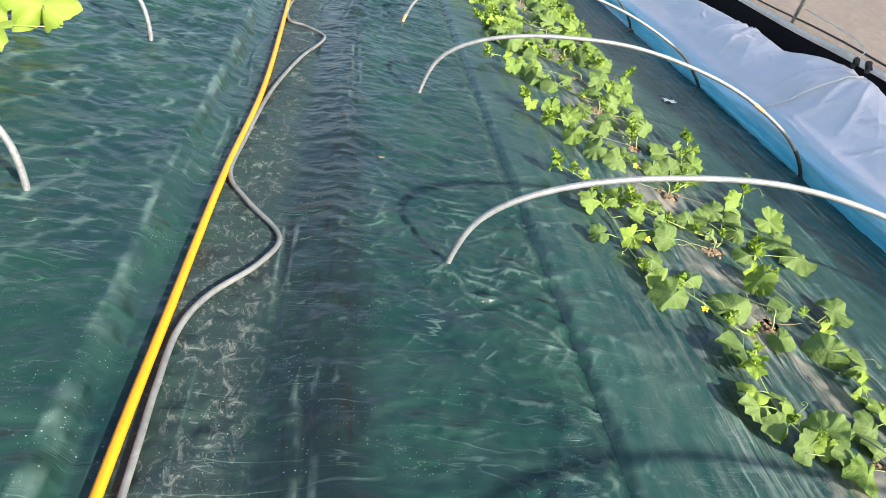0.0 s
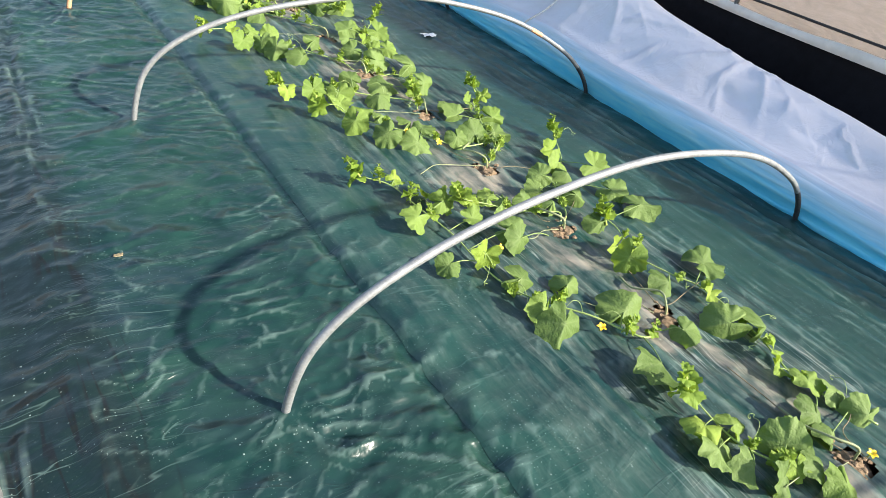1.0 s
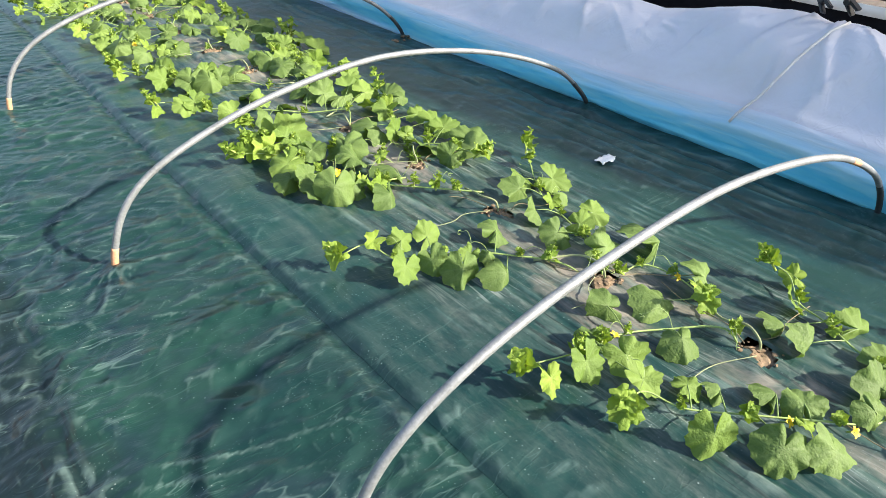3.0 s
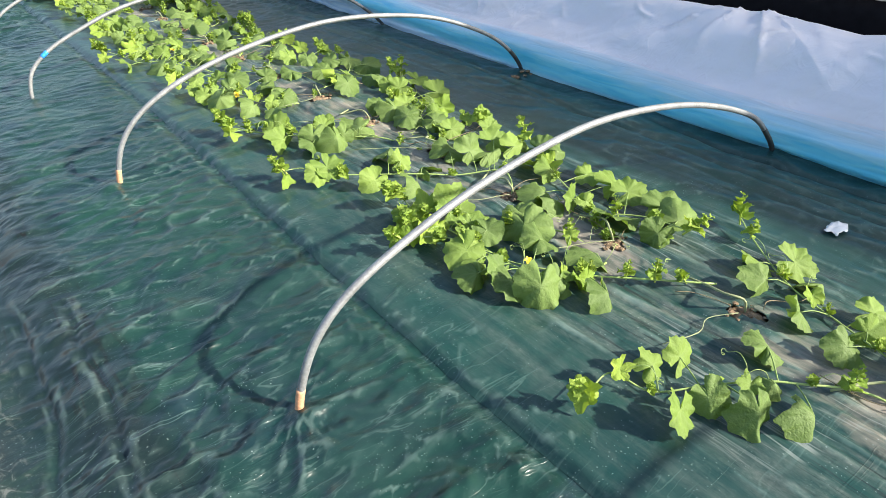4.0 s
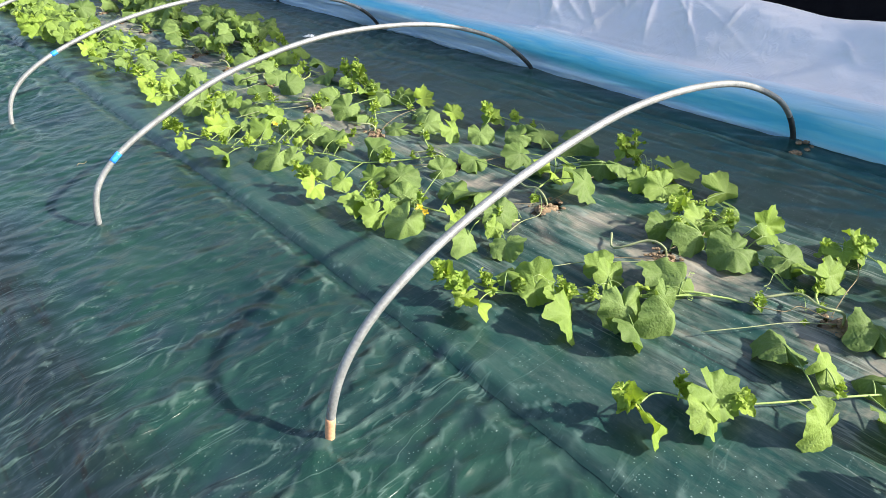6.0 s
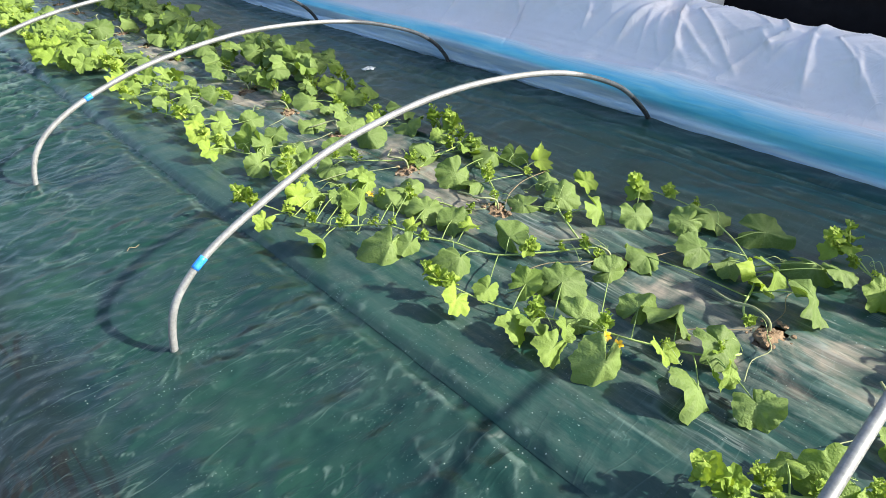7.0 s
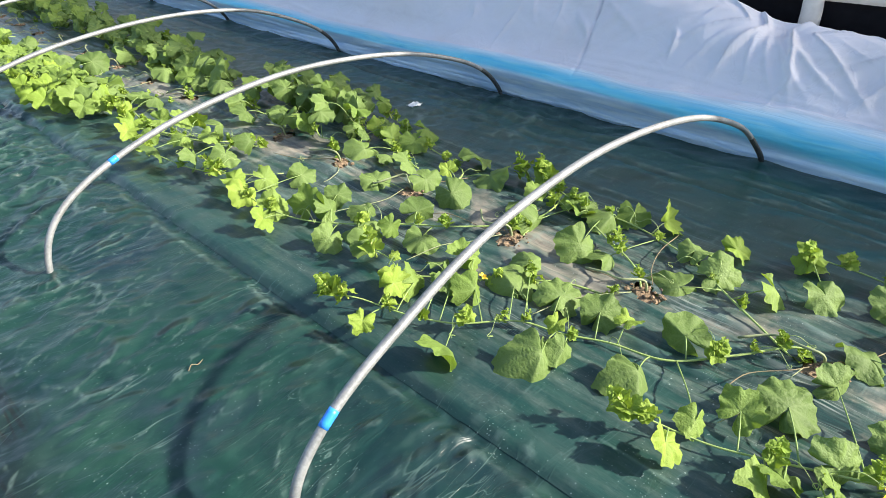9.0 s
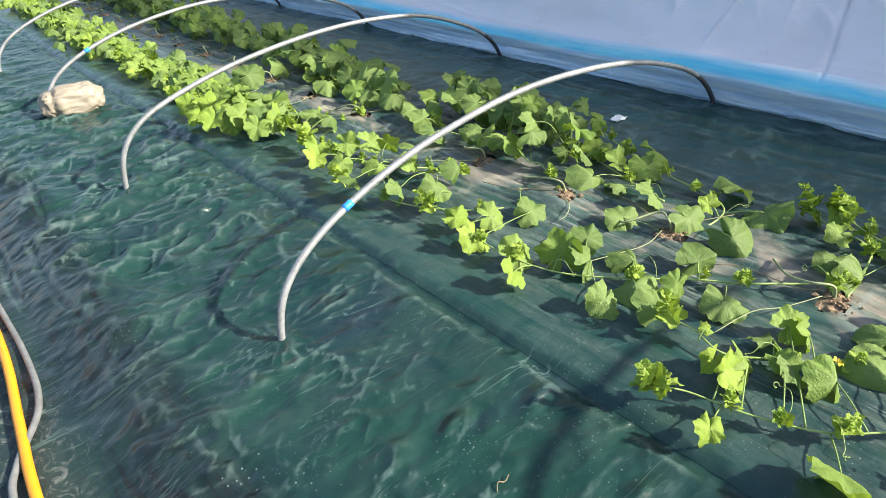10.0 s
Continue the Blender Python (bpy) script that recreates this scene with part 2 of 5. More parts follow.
def plain(name, colour, rough, metal=0.0, vary=0.25, scale=30.0, bump=0.15, dist=0.002, spec=0.5, stretch=(1, 1, 1)):
    m = Mat(name, rough, metal, spec)
    n = m.noise(scale, 5.0, 0.6, stretch)
    n2 = m.noise(scale * 0.13, 3.0, 0.5, stretch)
    dark = tuple(c * (1 - vary) for c in colour)
    light = tuple(min(1, c * (1 + vary)) for c in colour)
    m.colour(m.mix(m.ramp(m.math("ADD", m.math("MULTIPLY", n, 0.5), m.math("MULTIPLY", n2, 0.5)), 0.35, 0.65), dark, light))
    m.bump((n, bump, dist))
    return m.mat


M_SOIL = plain("soil", (0.25, 0.18, 0.115), 0.95, vary=0.45, scale=60.0, bump=0.8, dist=0.01, spec=0.1)
M_PIPE = plain("galvanised_pipe", (0.25, 0.26, 0.26), 0.50, 0.35, 0.30, 130.0, 0.35, 0.001)
M_RUST = plain("rusty_pipe", (0.55, 0.29, 0.16), 0.75, 0.0, 0.4, 120.0, 0.3, 0.001)
# pipe colour darkened to stand for shade
M_PIPE_SHADE = plain("shaded_pipe", (0.030, 0.034, 0.036), 0.6, 0.0, 0.45, 60.0, 0.4, 0.001)
M_TAPE = plain("blue_tape", (0.03, 0.26, 0.85), 0.4, 0.0, 0.1, 60.0)
M_HOSE = plain("yellow_hose", (0.80, 0.29, 0.010), 0.38, 0.0, 0.08, 40.0)
M_DRIP = plain("grey_tube", (0.15, 0.155, 0.15), 0.55, 0.0, 0.3, 40.0)
M_BLACK = plain("matte_black", (0.006, 0.006, 0.008), 0.9, 0.0, 0.4, 20.0, 0.3, 0.01, 0.15)
M_CREAM = plain("cream_hem", (0.74, 0.69, 0.62), 0.7, 0.0, 0.15, 12.0, 0.3, 0.006)
M_CLIP = plain("black_clip", (0.02, 0.02, 0.022), 0.5)
M_STRAP = plain("white_strap", (0.72, 0.70, 0.66), 0.6, vary=0.1)
M_SACK = plain("pale_plastic_sack", (0.28, 0.245, 0.185), 0.55, vary=0.2, scale=14.0, bump=0.5, dist=0.012)
M_BIT = plain("white_scrap", (0.75, 0.78, 0.78), 0.5, vary=0.1)
M_STRAW = plain("dry_stalk", (0.21, 0.17, 0.10), 0.85, vary=0.35, scale=80.0)
M_PETAL = plain("yellow_petal", (0.85, 0.55, 0.02), 0.5, vary=0.12)


def quilt_material():
    m = Mat("white_quilt", 0.62, spec=0.35)
    stain = m.ramp(m.noise(2.2, 5.0, 0.6, (1, 0.7, 1)), 0.5, 0.85, 0.0, 0.5)
    m.colour(m.mix(stain, (0.78, 0.78, 0.84), (0.66, 0.60, 0.57)))
    line = m.ramp(m.math("ABSOLUTE", m.math("SUBTRACT", m.noise(4.0, 3.0, 0.5, (1.5, 2.2, 0.7), 1.0), 0.5), 0.0), 0.0, 0.05, 1.0, 0.0)
    line = m.math("MULTIPLY", line, m.ramp(m.noise(2.0, 2.0), 0.45, 0.6))
    m.bump((line, 0.2, 0.006), (m.noise(22.0, 3.0, 0.5, (1, 1, 1), 0.4), 0.22, 0.008), (m.noise(7.0, 3.0, 0.5, (1, 1, 1), 1.0), 0.25, 0.03), (m.noise(240.0, 2.0), 0.12, 0.001))
    m.translucent((0.75, 0.74, 0.78), 0.12)
    return m.mat


def blue_material():
    m = Mat("blue_film", 0.3, spec=0.5)
    band = m.noise(9.0, 2.5, 0.5, (4.0, 0.45, 4.0), 0.6)
    at = m.node("ShaderNodeAttribute")
    at.attribute_name = "fade"
    # fade carries the painted light: bright blue band, greyer blue below it
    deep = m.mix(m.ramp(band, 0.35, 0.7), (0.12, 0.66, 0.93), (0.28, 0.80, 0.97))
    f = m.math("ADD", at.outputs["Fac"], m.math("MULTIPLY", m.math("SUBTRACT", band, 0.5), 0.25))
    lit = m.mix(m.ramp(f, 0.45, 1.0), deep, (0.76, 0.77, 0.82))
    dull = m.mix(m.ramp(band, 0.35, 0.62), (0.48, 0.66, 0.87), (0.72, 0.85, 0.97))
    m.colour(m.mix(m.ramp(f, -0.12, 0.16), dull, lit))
    m.bump((band, 0.35, 0.014))
    m.translucent((0.25, 0.6, 0.88), 0.15)
    return m.mat


def wall_material():
    m = Mat("grey_wall_film", 0.5, spec=0.4)
    n = m.noise(7.0, 7.0, 0.7, (1, 0.5, 2.4), 1.4)
    m.colour(m.mix(m.ramp(n, 0.35, 0.7), (0.24, 0.225, 0.23), (0.54, 0.50, 0.47)))
    m.bump((n, 0.5, 0.04), (m.noise(16.0, 4.0, 0.6, (1, 1, 3)), 0.3, 0.01))
    m.translucent((0.46, 0.42, 0.40), 0.45)
    out = m.t.nodes["Material Output"].inputs[0]
    clear, mx = m.node("ShaderNodeBsdfTransparent"), m.node("ShaderNodeMixShader", Fac=0.38)
    m.link(out.links[0].from_socket, mx.inputs[1])
    m.link(clear.outputs[0], mx.inputs[2])
    m.link(mx.outputs[0], out)
    return m.mat


M_QUILT, M_BLUE, M_WALL = quilt_material(), blue_material(), wall_material()


def leaf_material(name, dark, light, vein_colour, back, amount):
    """Matte downy leaf: pale ribs, a fine net of veins with puckers between, leaf-to-leaf shifts."""
    m = Mat(name, 0.62, spec=0.25)
    info = m.node("ShaderNodeObjectInfo")
    n = m.noise(45.0, 4.0, 0.6)
    f = m.math("ADD", m.math("MULTIPLY", n, 0.60), m.math("MULTIPLY", info.outputs["Random"], 0.55))
    base = m.mix(m.ramp(f, 0.22, 0.88), dark, light)
    at = m.node("ShaderNodeAttribute")
    at.attribute_name = "vein"
    net = m.node("ShaderNodeTexVoronoi", Scale=135.0)
    net.feature = "DISTANCE_TO_EDGE"
    m.link(m.coords(), net.inputs["Vector"])
    thin = m.ramp(net.outputs["Distance"], 0.0, 0.10, 0.16, 0.0)
    base = m.mix(m.math("MAXIMUM", m.math("MULTIPLY", at.outputs["Fac"], 0.28), thin), base, vein_colour)
    # pale dust and small blemishes
    base = m.mix(m.ramp(m.noise(110.0, 3.0, 0.6), 0.64, 0.76, 0.0, 0.22), base, (0.34, 0.38, 0.25))
    m.colour(base)
    m.bump((m.noise(38.0, 4.0, 0.6), 0.65, 0.009), (net.outputs["Distance"], 0.50, 0.0036))
    m.translucent(back, amount)
    return m.mat


M_LEAF = leaf_material("melon_leaf", (0.084, 0.140, 0.033), (0.165, 0.245, 0.066), (0.27, 0.35, 0.15), (0.21, 0.34, 0.035), 0.22)
M_YOUNG = leaf_material("young_leaf", (0.165, 0.265, 0.034), (0.262, 0.362, 0.056), (0.35, 0.44, 0.13), (0.32, 0.45, 0.03), 0.28)
M_FRESH = leaf_material("fresh_leaf", (0.122, 0.198, 0.036), (0.210, 0.302, 0.064), (0.30, 0.40, 0.14), (0.28, 0.42, 0.03), 0.26)
M_STEM = plain("green_stem", (0.30, 0.40, 0.12), 0.5, vary=0.25, scale=70.0)
M_YOUNG_STEM = plain("young_stem", (0.42, 0.50, 0.10), 0.5, vary=0.2, scale=70.0)
M_STALK = plain("leaf_stalk", (0.19, 0.275, 0.075), 0.55, vary=0.25, scale=70.0)
M_PALE = plain("pale_stem", (0.27, 0.30, 0.15), 0.7, vary=0.25, scale=70.0)

# ---- ground and films ----
# planting holes by number along the bed
HOLE_STEP = 0.4635
HOLES = {-2: (1.52, 1.37), -1: (1.48, 1.96), 0: (1.49, 2.44), 1: (1.48, 2.89), 2: (1.5, 3.37), 3: (1.44, 3.83), 4: (1.47, 4.32), 5: (1.49, 4.8), 6: (1.47, 5.25), 7: (1.51, 5.74), 8: (1.47, 6.22), 9: (1.47, 6.68), 10: (1.45, 7.16), 11: (1.45, 7.63), 12: (1.44, 8.11), 13: (1.46, 8.6), 14: (1.45, 9.02), 15: (1.47, 9.45), 16: (1.44, 10.28)}
for far in range(17, 28):
    HOLES[far] = (1.45, round(10.28 + HOLE_STEP * (far - 16), 2))
FEET_L = [0.72, 2.093, 3.571, 4.811, 6.353, 7.718, 9.035, 10.36, 11.75, 13.05, 14.4, 15.8]
FEET_R = [0.80, 2.186, 3.477, 4.84, 6.35, 7.752, 9.12, 10.51, 11.9, 13.25, 14.6, 16.0]


def drift(y):
    """Sideways wander of the line where the two films meet."""
    return -0.020 + 0.062 * step(y, 4.6, 7.6)


def film_height(x, y):
    """Lie of the films: sunken path, shoulders, wrinkles and pulled folds."""
    bank = -0.06 + 0.035 * vnoise(y * 1.4, y * 0 + 2.5, 91)
    z = -0.052 * (step(x, -0.60, -0.50) - step(x, bank - 0.15, bank + 0.08))
    # crinkled shoulder folds, running across the bed
    wx, wy = x + 0.05 * vnoise(x * 4, y * 4, 3), y + 0.05 * vnoise(x * 3 + 9, y * 3, 4) - 0.06 * x
    edge = (step(x, -0.13, 0.06) * (1 - step(x, 0.55, 0.95)) + 0.30 * step(x, 0.6, 1.0)) + (1 - step(x, -0.75, -0.5))
    calm = 0.55 + 0.45 * vnoise(x * 1.3, y * 0.9, 12)
    far = 0.54 + 0.14 * vnoise(x * 2, y * 0.7, 19) + 0.50 * step(y, 7.6, 9.6) + 0.10 * (1 - step(y, 1.6, 2.6))
    waves = 0.0240 * (ridge(wx * 4.2, wy * 9, 5) - 0.4) + 0.010 * vnoise(wx * 3, wy * 5, 7)
    for turn, fx, fy, high, seed in ((0.35, 6.0, 11, 0.0290, 6), (-0.5, 10, 18, 0.0205, 16), (0.9, 17, 26, 0.0092, 18), (-0.2, 30, 40, 0.0016, 20)):
        ux, uy = wx * math.cos(turn) + wy * math.sin(turn), wy * math.cos(turn) - wx * math.sin(turn)
        waves = waves + high * (0.5 - np.abs(vnoise(ux * fx, uy * fy, seed)))
    z = z + edge * calm * far * waves
    # lengthwise streaks where the bed film is pulled tight
    bed = step(x, 0.72, 0.95) * (1 - step(x, 2.55, 2.7))
    z = z + bed * (0.0110 * ridge(x * 26 + 0.5 * vnoise(x * 3, y * 2, 8), y * 1.6, 9) + 0.0040 * ridge(x * 48, y * 2.2, 10) + 0.006 * vnoise(x * 3, y * 2.2, 11)) * (0.22 + 0.78 * step(x, 0.95, 1.2) * (1 - step(x, 1.8, 2.05)))
    far_side = step(x, 1.95, 2.2)
    for cx, s, deep in ((2.42, 81, 0.017), (2.53, 82, 0.016), (2.22, 83, 0.009), (2.33, 84, 0.010)):
        d = (x - cx - 0.05 * vnoise(y * 0.9, y * 0 + s, s) - 0.012 * vnoise(y * 4, y * 0 + s, s + 1)) / 0.015
        z = z - deep * np.exp(-d * d) * (0.5 + 0.5 * vnoise(y * 1.6, y * 0, s + 2))
    z = z + far_side * (0.004 * vnoise((x + 0.6 * y) * 14, (y - 0.6 * x) * 3.5, 13) - 0.0016 * facets((x + 0.5 * y) * 22, (y - 0.5 * x) * 5, 15) + 0.006 * vnoise(x * 5, y * 4, 14))
    # dark creases along both edges of the path
    for cx, s in ((-0.55, 22),):
        d = (x - cx - 0.035 * vnoise(y * 1.7, y * 0 + s, s)) / 0.022
        z = z - 0.013 * np.exp(-d * d) * (0.5 + 0.5 * vnoise(y * 3.0, x * 4, s + 3))
        d = (x - cx - 0.06 - 0.03 * vnoise(y * 2.1, y * 0 + s, s + 7)) / 0.014
        z = z - 0.010 * np.exp(-d * d) * (vnoise(y * 2.2, x * 4, s + 9) > 0)
    # crumpled folds beside the path
    jag = 0.05 * vnoise(y * 2.6, x * 3, 33)
    belt = step(x + jag, -0.24, -0.16) * (1 - step(x + jag, 0.02, 0.10)) + 0.6 * step(x, -0.68, -0.60) * (1 - step(x, -0.52, -0.46))
    z = z + belt * (0.0030 * facets(x * 11 + 1.0 * y, y * 3.2 - 2 * x, 34) + 0.0018 * facets(x * 22 - 3 * y, y * 7 + 3 * x, 35))
    for k, cx in enumerate((-0.15, -0.05, 0.04)):
        d = (x - cx - 0.05 * vnoise(y * 1.1, y * 0 + k, 37) - 0.015 * vnoise(y * 5, y * 0 + k, 38)) / 0.011
        z = z - 0.010 * np.exp(-d * d) * np.clip(vnoise(y * 1.5, y * 0 + 3 * k, 39) * 3 - 0.6, 0, 1)
    # path: trodden, lightly scored
    path = step(x, -0.5, -0.44) * (1 - step(x, -0.18, -0.12))
    z = z + path * (0.0022 * ridge(x * 22, y * 1.5, 31) + 0.003 * vnoise(x * 9, y * 6, 32))
    # radial pleats where the hoops pierce the film
    for fx, feet in ((0.33, FEET_L), (2.605, FEET_R)):
        for k, fy in enumerate(feet):
            dx, dy = x - fx, y - fy
            r = np.sqrt(dx * dx + dy * dy)
            a = np.arctan2(dy, dx)
            z = z + np.exp(-((r - 0.05) / 0.16) ** 2) * 0.0024 * (0.5 + 0.5 * vnoise(a * 1.3 + 7, r * 2, k + 40)) * np.cos(a * 17 + 4 * vnoise(a * 2, r * 3, k)) * np.minimum(1, r / 0.03) + 0.012 * np.exp(-(r / 0.05) ** 2)
    # long folds running away from the feet towards the planted strip
    for k, fy in enumerate(FEET_L[:8]):
        dx = x - 0.33
        fan = (y - fy) / (np.abs(dx) + 0.12)
        z = z + (0.0058 if k in (1, 4) else 0.0028) * (0.5 + 0.5 * vnoise(fan * 3, dx * 2, k + 50)) * np.cos(fan * 34 + 4 * vnoise(fan * 2.3, dx * 1.5, k + 60)) * np.exp(-(fan / 0.75) ** 2) * step(dx, 0.0, 0.12) * (1 - step(dx, 0.3, 0.75))
    # a sunken line where the two films meet
    z = z - 0.011 * np.exp(-((x - 0.704 - drift(y) - 0.006 * vnoise(y * 2, y * 0, 71)) / 0.021) ** 2)
    # earth pushed up round each planting hole
    for hx, hy in HOLES.values():
        r = np.sqrt((x - hx) ** 2 + (y - hy) ** 2)
        z = z + 0.012 * np.exp(-(r / 0.10) ** 2)
    return z


def sheet(name, xs, ys, mat, lift, label, edge_drop=None, holes=False):
    X, Y = np.meshgrid(xs, ys)
    drop = edge_drop(X, Y) if edge_drop else 0.0
    X = X + drift(Y) * np.exp(-((X - 0.73) / 0.25) ** 2)
    Z = film_height(X, Y) + lift - drop
    nx, ny = len(xs), len(ys)
    verts = np.stack([X.ravel(), Y.ravel(), Z.ravel()], 1)
    i = (np.arange(ny - 1)[:, None] * nx + np.arange(nx - 1)[None]).ravel()
    quads = np.stack([i, i + 1, i + 1 + nx, i + nx], 1)
    if holes:
        c = verts[quads].mean(1)
        keep = np.ones(len(quads), bool)
        for k, (hx, hy) in HOLES.items():
            dx, dy = c[:, 0] - hx, c[:, 1] - hy
            a = np.arctan2(dy, dx)
            rad = 0.041 + 0.012 * np.cos(2 * a + k * 2.1) + 0.006 * np.cos(3 * a + k)
            keep &= dx * dx + dy * dy > rad * rad
        quads = quads[keep]
    me = bpy.data.meshes.new(name)
    me.vertices.add(len(verts))
    me.vertices.foreach_set("co", verts.ravel())
    me.loops.add(len(quads) * 4)
    me.loops.foreach_set("vertex_index", quads.ravel().astype(np.int32))
    me.polygons.add(len(quads))
    me.polygons.foreach_set("loop_start", np.arange(0, len(quads) * 4, 4, dtype=np.int32))
    me.polygons.foreach_set("use_smooth", np.ones(len(quads), bool))
    me.update(calc_edges=True)
    me.materials.append(mat)
    # sharpness of the fold crests, which the material paints paler as a highlight
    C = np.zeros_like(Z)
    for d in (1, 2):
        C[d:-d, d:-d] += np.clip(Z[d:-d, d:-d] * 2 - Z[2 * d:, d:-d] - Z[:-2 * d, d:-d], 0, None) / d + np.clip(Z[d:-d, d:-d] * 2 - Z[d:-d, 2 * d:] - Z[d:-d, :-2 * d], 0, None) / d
    crest_glint = me.attributes.new("crest_glint", "FLOAT", "POINT")
    crest_glint.data.foreach_set("value", np.clip(C / 0.0060, 0, 1).ravel())
    return tagged(new(name, me), label, "plastic film", kind="structure")


def steps(a, b, d):
    return np.linspace(a, b, max(2, int(round((b - a) / d)) + 1))


YS = np.concatenate([steps(0.2, 10.5, 0.0088), steps(10.5, 18, 0.022)[1:]])
YC = np.concatenate([steps(0.2, 11.0, 0.014), steps(11.0, 18, 0.03)[1:]])
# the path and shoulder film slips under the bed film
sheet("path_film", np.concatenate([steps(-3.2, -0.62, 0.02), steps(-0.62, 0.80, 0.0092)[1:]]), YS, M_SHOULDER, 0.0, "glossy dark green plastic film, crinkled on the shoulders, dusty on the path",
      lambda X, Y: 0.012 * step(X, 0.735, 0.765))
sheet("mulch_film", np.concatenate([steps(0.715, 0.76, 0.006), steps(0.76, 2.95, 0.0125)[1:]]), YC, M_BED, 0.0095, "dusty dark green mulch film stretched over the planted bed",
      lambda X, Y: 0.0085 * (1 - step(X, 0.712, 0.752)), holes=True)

gm = mesh_of("ground", [(-60, -60, -0.12), (60, -60, -0.12), (60, 60, -0.12), (-60, 60, -0.12)], [(0, 1, 2, 3)], [M_SOIL], False)
tagged(new("ground", gm), "bare brown earth under and round the films", "ground", kind="structure")


# ---- side wall of the tunnel ----
def grid_surface(name, fn, us, vs, mat):
    """A surface fn(u, v) over two ranges."""
    verts = [fn(u, v) for v in vs for u in us]
    n = len(us)
    faces = [(j * n + i, j * n + i + 1, (j + 1) * n + i + 1, (j + 1) * n + i) for j in range(len(vs) - 1) for i in range(n - 1)]
    return mesh_of(name, verts, faces, [mat])


def n2(x, y, s=0):
    return float(vnoise(np.array([x]), np.array([y]), s)[0])


WALL_X = 3.56
wall = thing("wall_side", (WALL_X, 0, 0), "grey film side wall, black below a cream hem", "wall", kind="structure")
ys_w = [k * 0.12 for k in range(-60, 160)]


def wall_top(y):
    return 1.51 + 0.101 * (y - 1.83)


def closed_panel(name, z0, z1, mat, off, thick, waves, rows=10):
    """A hanging panel with thickness, from z0 to z1(y)."""
    vs = [k / rows for k in range(rows + 1)]

    def face(d):
        def fn(y, v):
            z = z0 + (z1(y) - z0) * v
            return (off + d + waves * (n2(y * 0.9, z * 1.5, 41) + 0.5 * n2(y * 3.1, z * 2, 42)), y, z)
        return fn
    me = grid_surface(name, face(0), ys_w, vs, mat)
    ob = mesh_part(name, me, wall)
    so = ob.modifiers.new("thickness", "SOLIDIFY")
    so.thickness = thick
    return ob


closed_panel("wall_film", 0.50, wall_top, M_WALL, 0.0, 0.006, 0.03, 12)
# black sheet closing the wall below the hem
closed_panel("black_panel", -0.10, lambda y: 0.505, M_BLACK, -0.03, 0.006, 0.02, 6)
hem = grid_surface("hem", lambda y, v: (-0.065 + 0.02 * n2(y * 0.9, 0.7, 41) - 0.008 * math.sin(math.pi * v), y, 0.495 + (0.05 + 0.012 * n2(y * 2.3, 9, 45)) * v + 0.012 * n2(y * 1.3, 3, 43)), ys_w, [k / 6 for k in range(7)], M_CREAM)
mesh_part("hem", hem, wall, "cream folded hem")
rail = mesh_of("rail", *tube_data([(-0.05, y, 0.585 + 0.014 * n2(y, 1, 44)) for y in ys_w[::2]], 0.007, 8), [M_CLIP])
mesh_part("rail", rail, wall, "thin dark rail")
post_v, post_f = tube_data([(0, 0, 0.53), (0, 0, 0.8), (0, 0, 1.4)], 0.014, 10)
post_me = mesh_of("post", post_v, post_f, [M_PIPE])
for y in (1.2, 3.38, 5.45, 10.2, 12.5):
    mesh_part("post", post_me, wall, m=pose(-0.06, y, 0, 0, 0, 0))
wrap_v, wrap_f = tube_data([(0, 0, -0.1), (0.01, 0.0, 0.45), (-0.005, 0.005, 0.6), (0, 0, 0.9), (0, 0, 1.5)], [0.05, 0.046, 0.042, 0.048, 0.05], 12)
mesh_part("post", mesh_of("wrapped_post", wrap_v, wrap_f, [M_STRAP]), wall, "post wrapped in white cloth", pose(-0.12, 7.95, 0))

# ---- rolled quilt beside the hoops ----
RIDGE_Y = [0.5, 2.2, 3.06, 3.5, 3.9, 4.14, 4.8, 5.2, 5.6, 6.5, 7.4, 7.96, 8.2, 8.8, 10, 12]
RIDGE_Z = [0.36, 0.37, 0.43, 0.49, 0.58, 0.59, 0.47, 0.50, 0.47, 0.44, 0.47, 0.51, 0.58, 0.60, 0.60, 0.6]
PROFILE = [(2.70, -0.02), (2.650, 0.005), (2.634, 0.05), (2.632, 0.115), (2.668, 0.19), (2.735, 0.24), (2.81, 0.31), (2.885, 0.383), (2.95, 0.44), (3.02, 0.477), (3.09, 0.468), (3.15, 0.37), (3.24, 0.2), (3.28, 0.0)]
prof = np.array([tuple(p) for p in spline([(a, 0, b) for a, b in PROFILE], 6)])


rq = random.Random(21)
CREASES = [(7.93 + 0.02 * n, 0.64, 7.93 + dy, 0.40 - 0.02 * (n % 3), 0.013) for n, dy in enumerate((-0.42, -0.26, -0.12, 0.03, 0.17, 0.34))]
CREASES += [(8.75, 0.62, 8.45, 0.44, 0.010), (9.0, 0.62, 8.95, 0.42, 0.012), (9.2, 0.6, 9.05, 0.45, 0.010), (7.3, 0.64, 7.25, 0.45, 0.013), (7.3, 0.64, 7.48, 0.47, 0.012), (7.1, 0.62, 6.95, 0.44, 0.011)]
for yc in [1.2 + 0.25 * k for k in range(44)]:
    ya, va = yc + rq.uniform(-0.14, 0.14), rq.uniform(0.52, 0.66)
    CREASES.append((ya, va, ya + rq.uniform(-0.22, 0.16), va - rq.uniform(0.08, 0.22), rq.uniform(0.009, 0.020)))


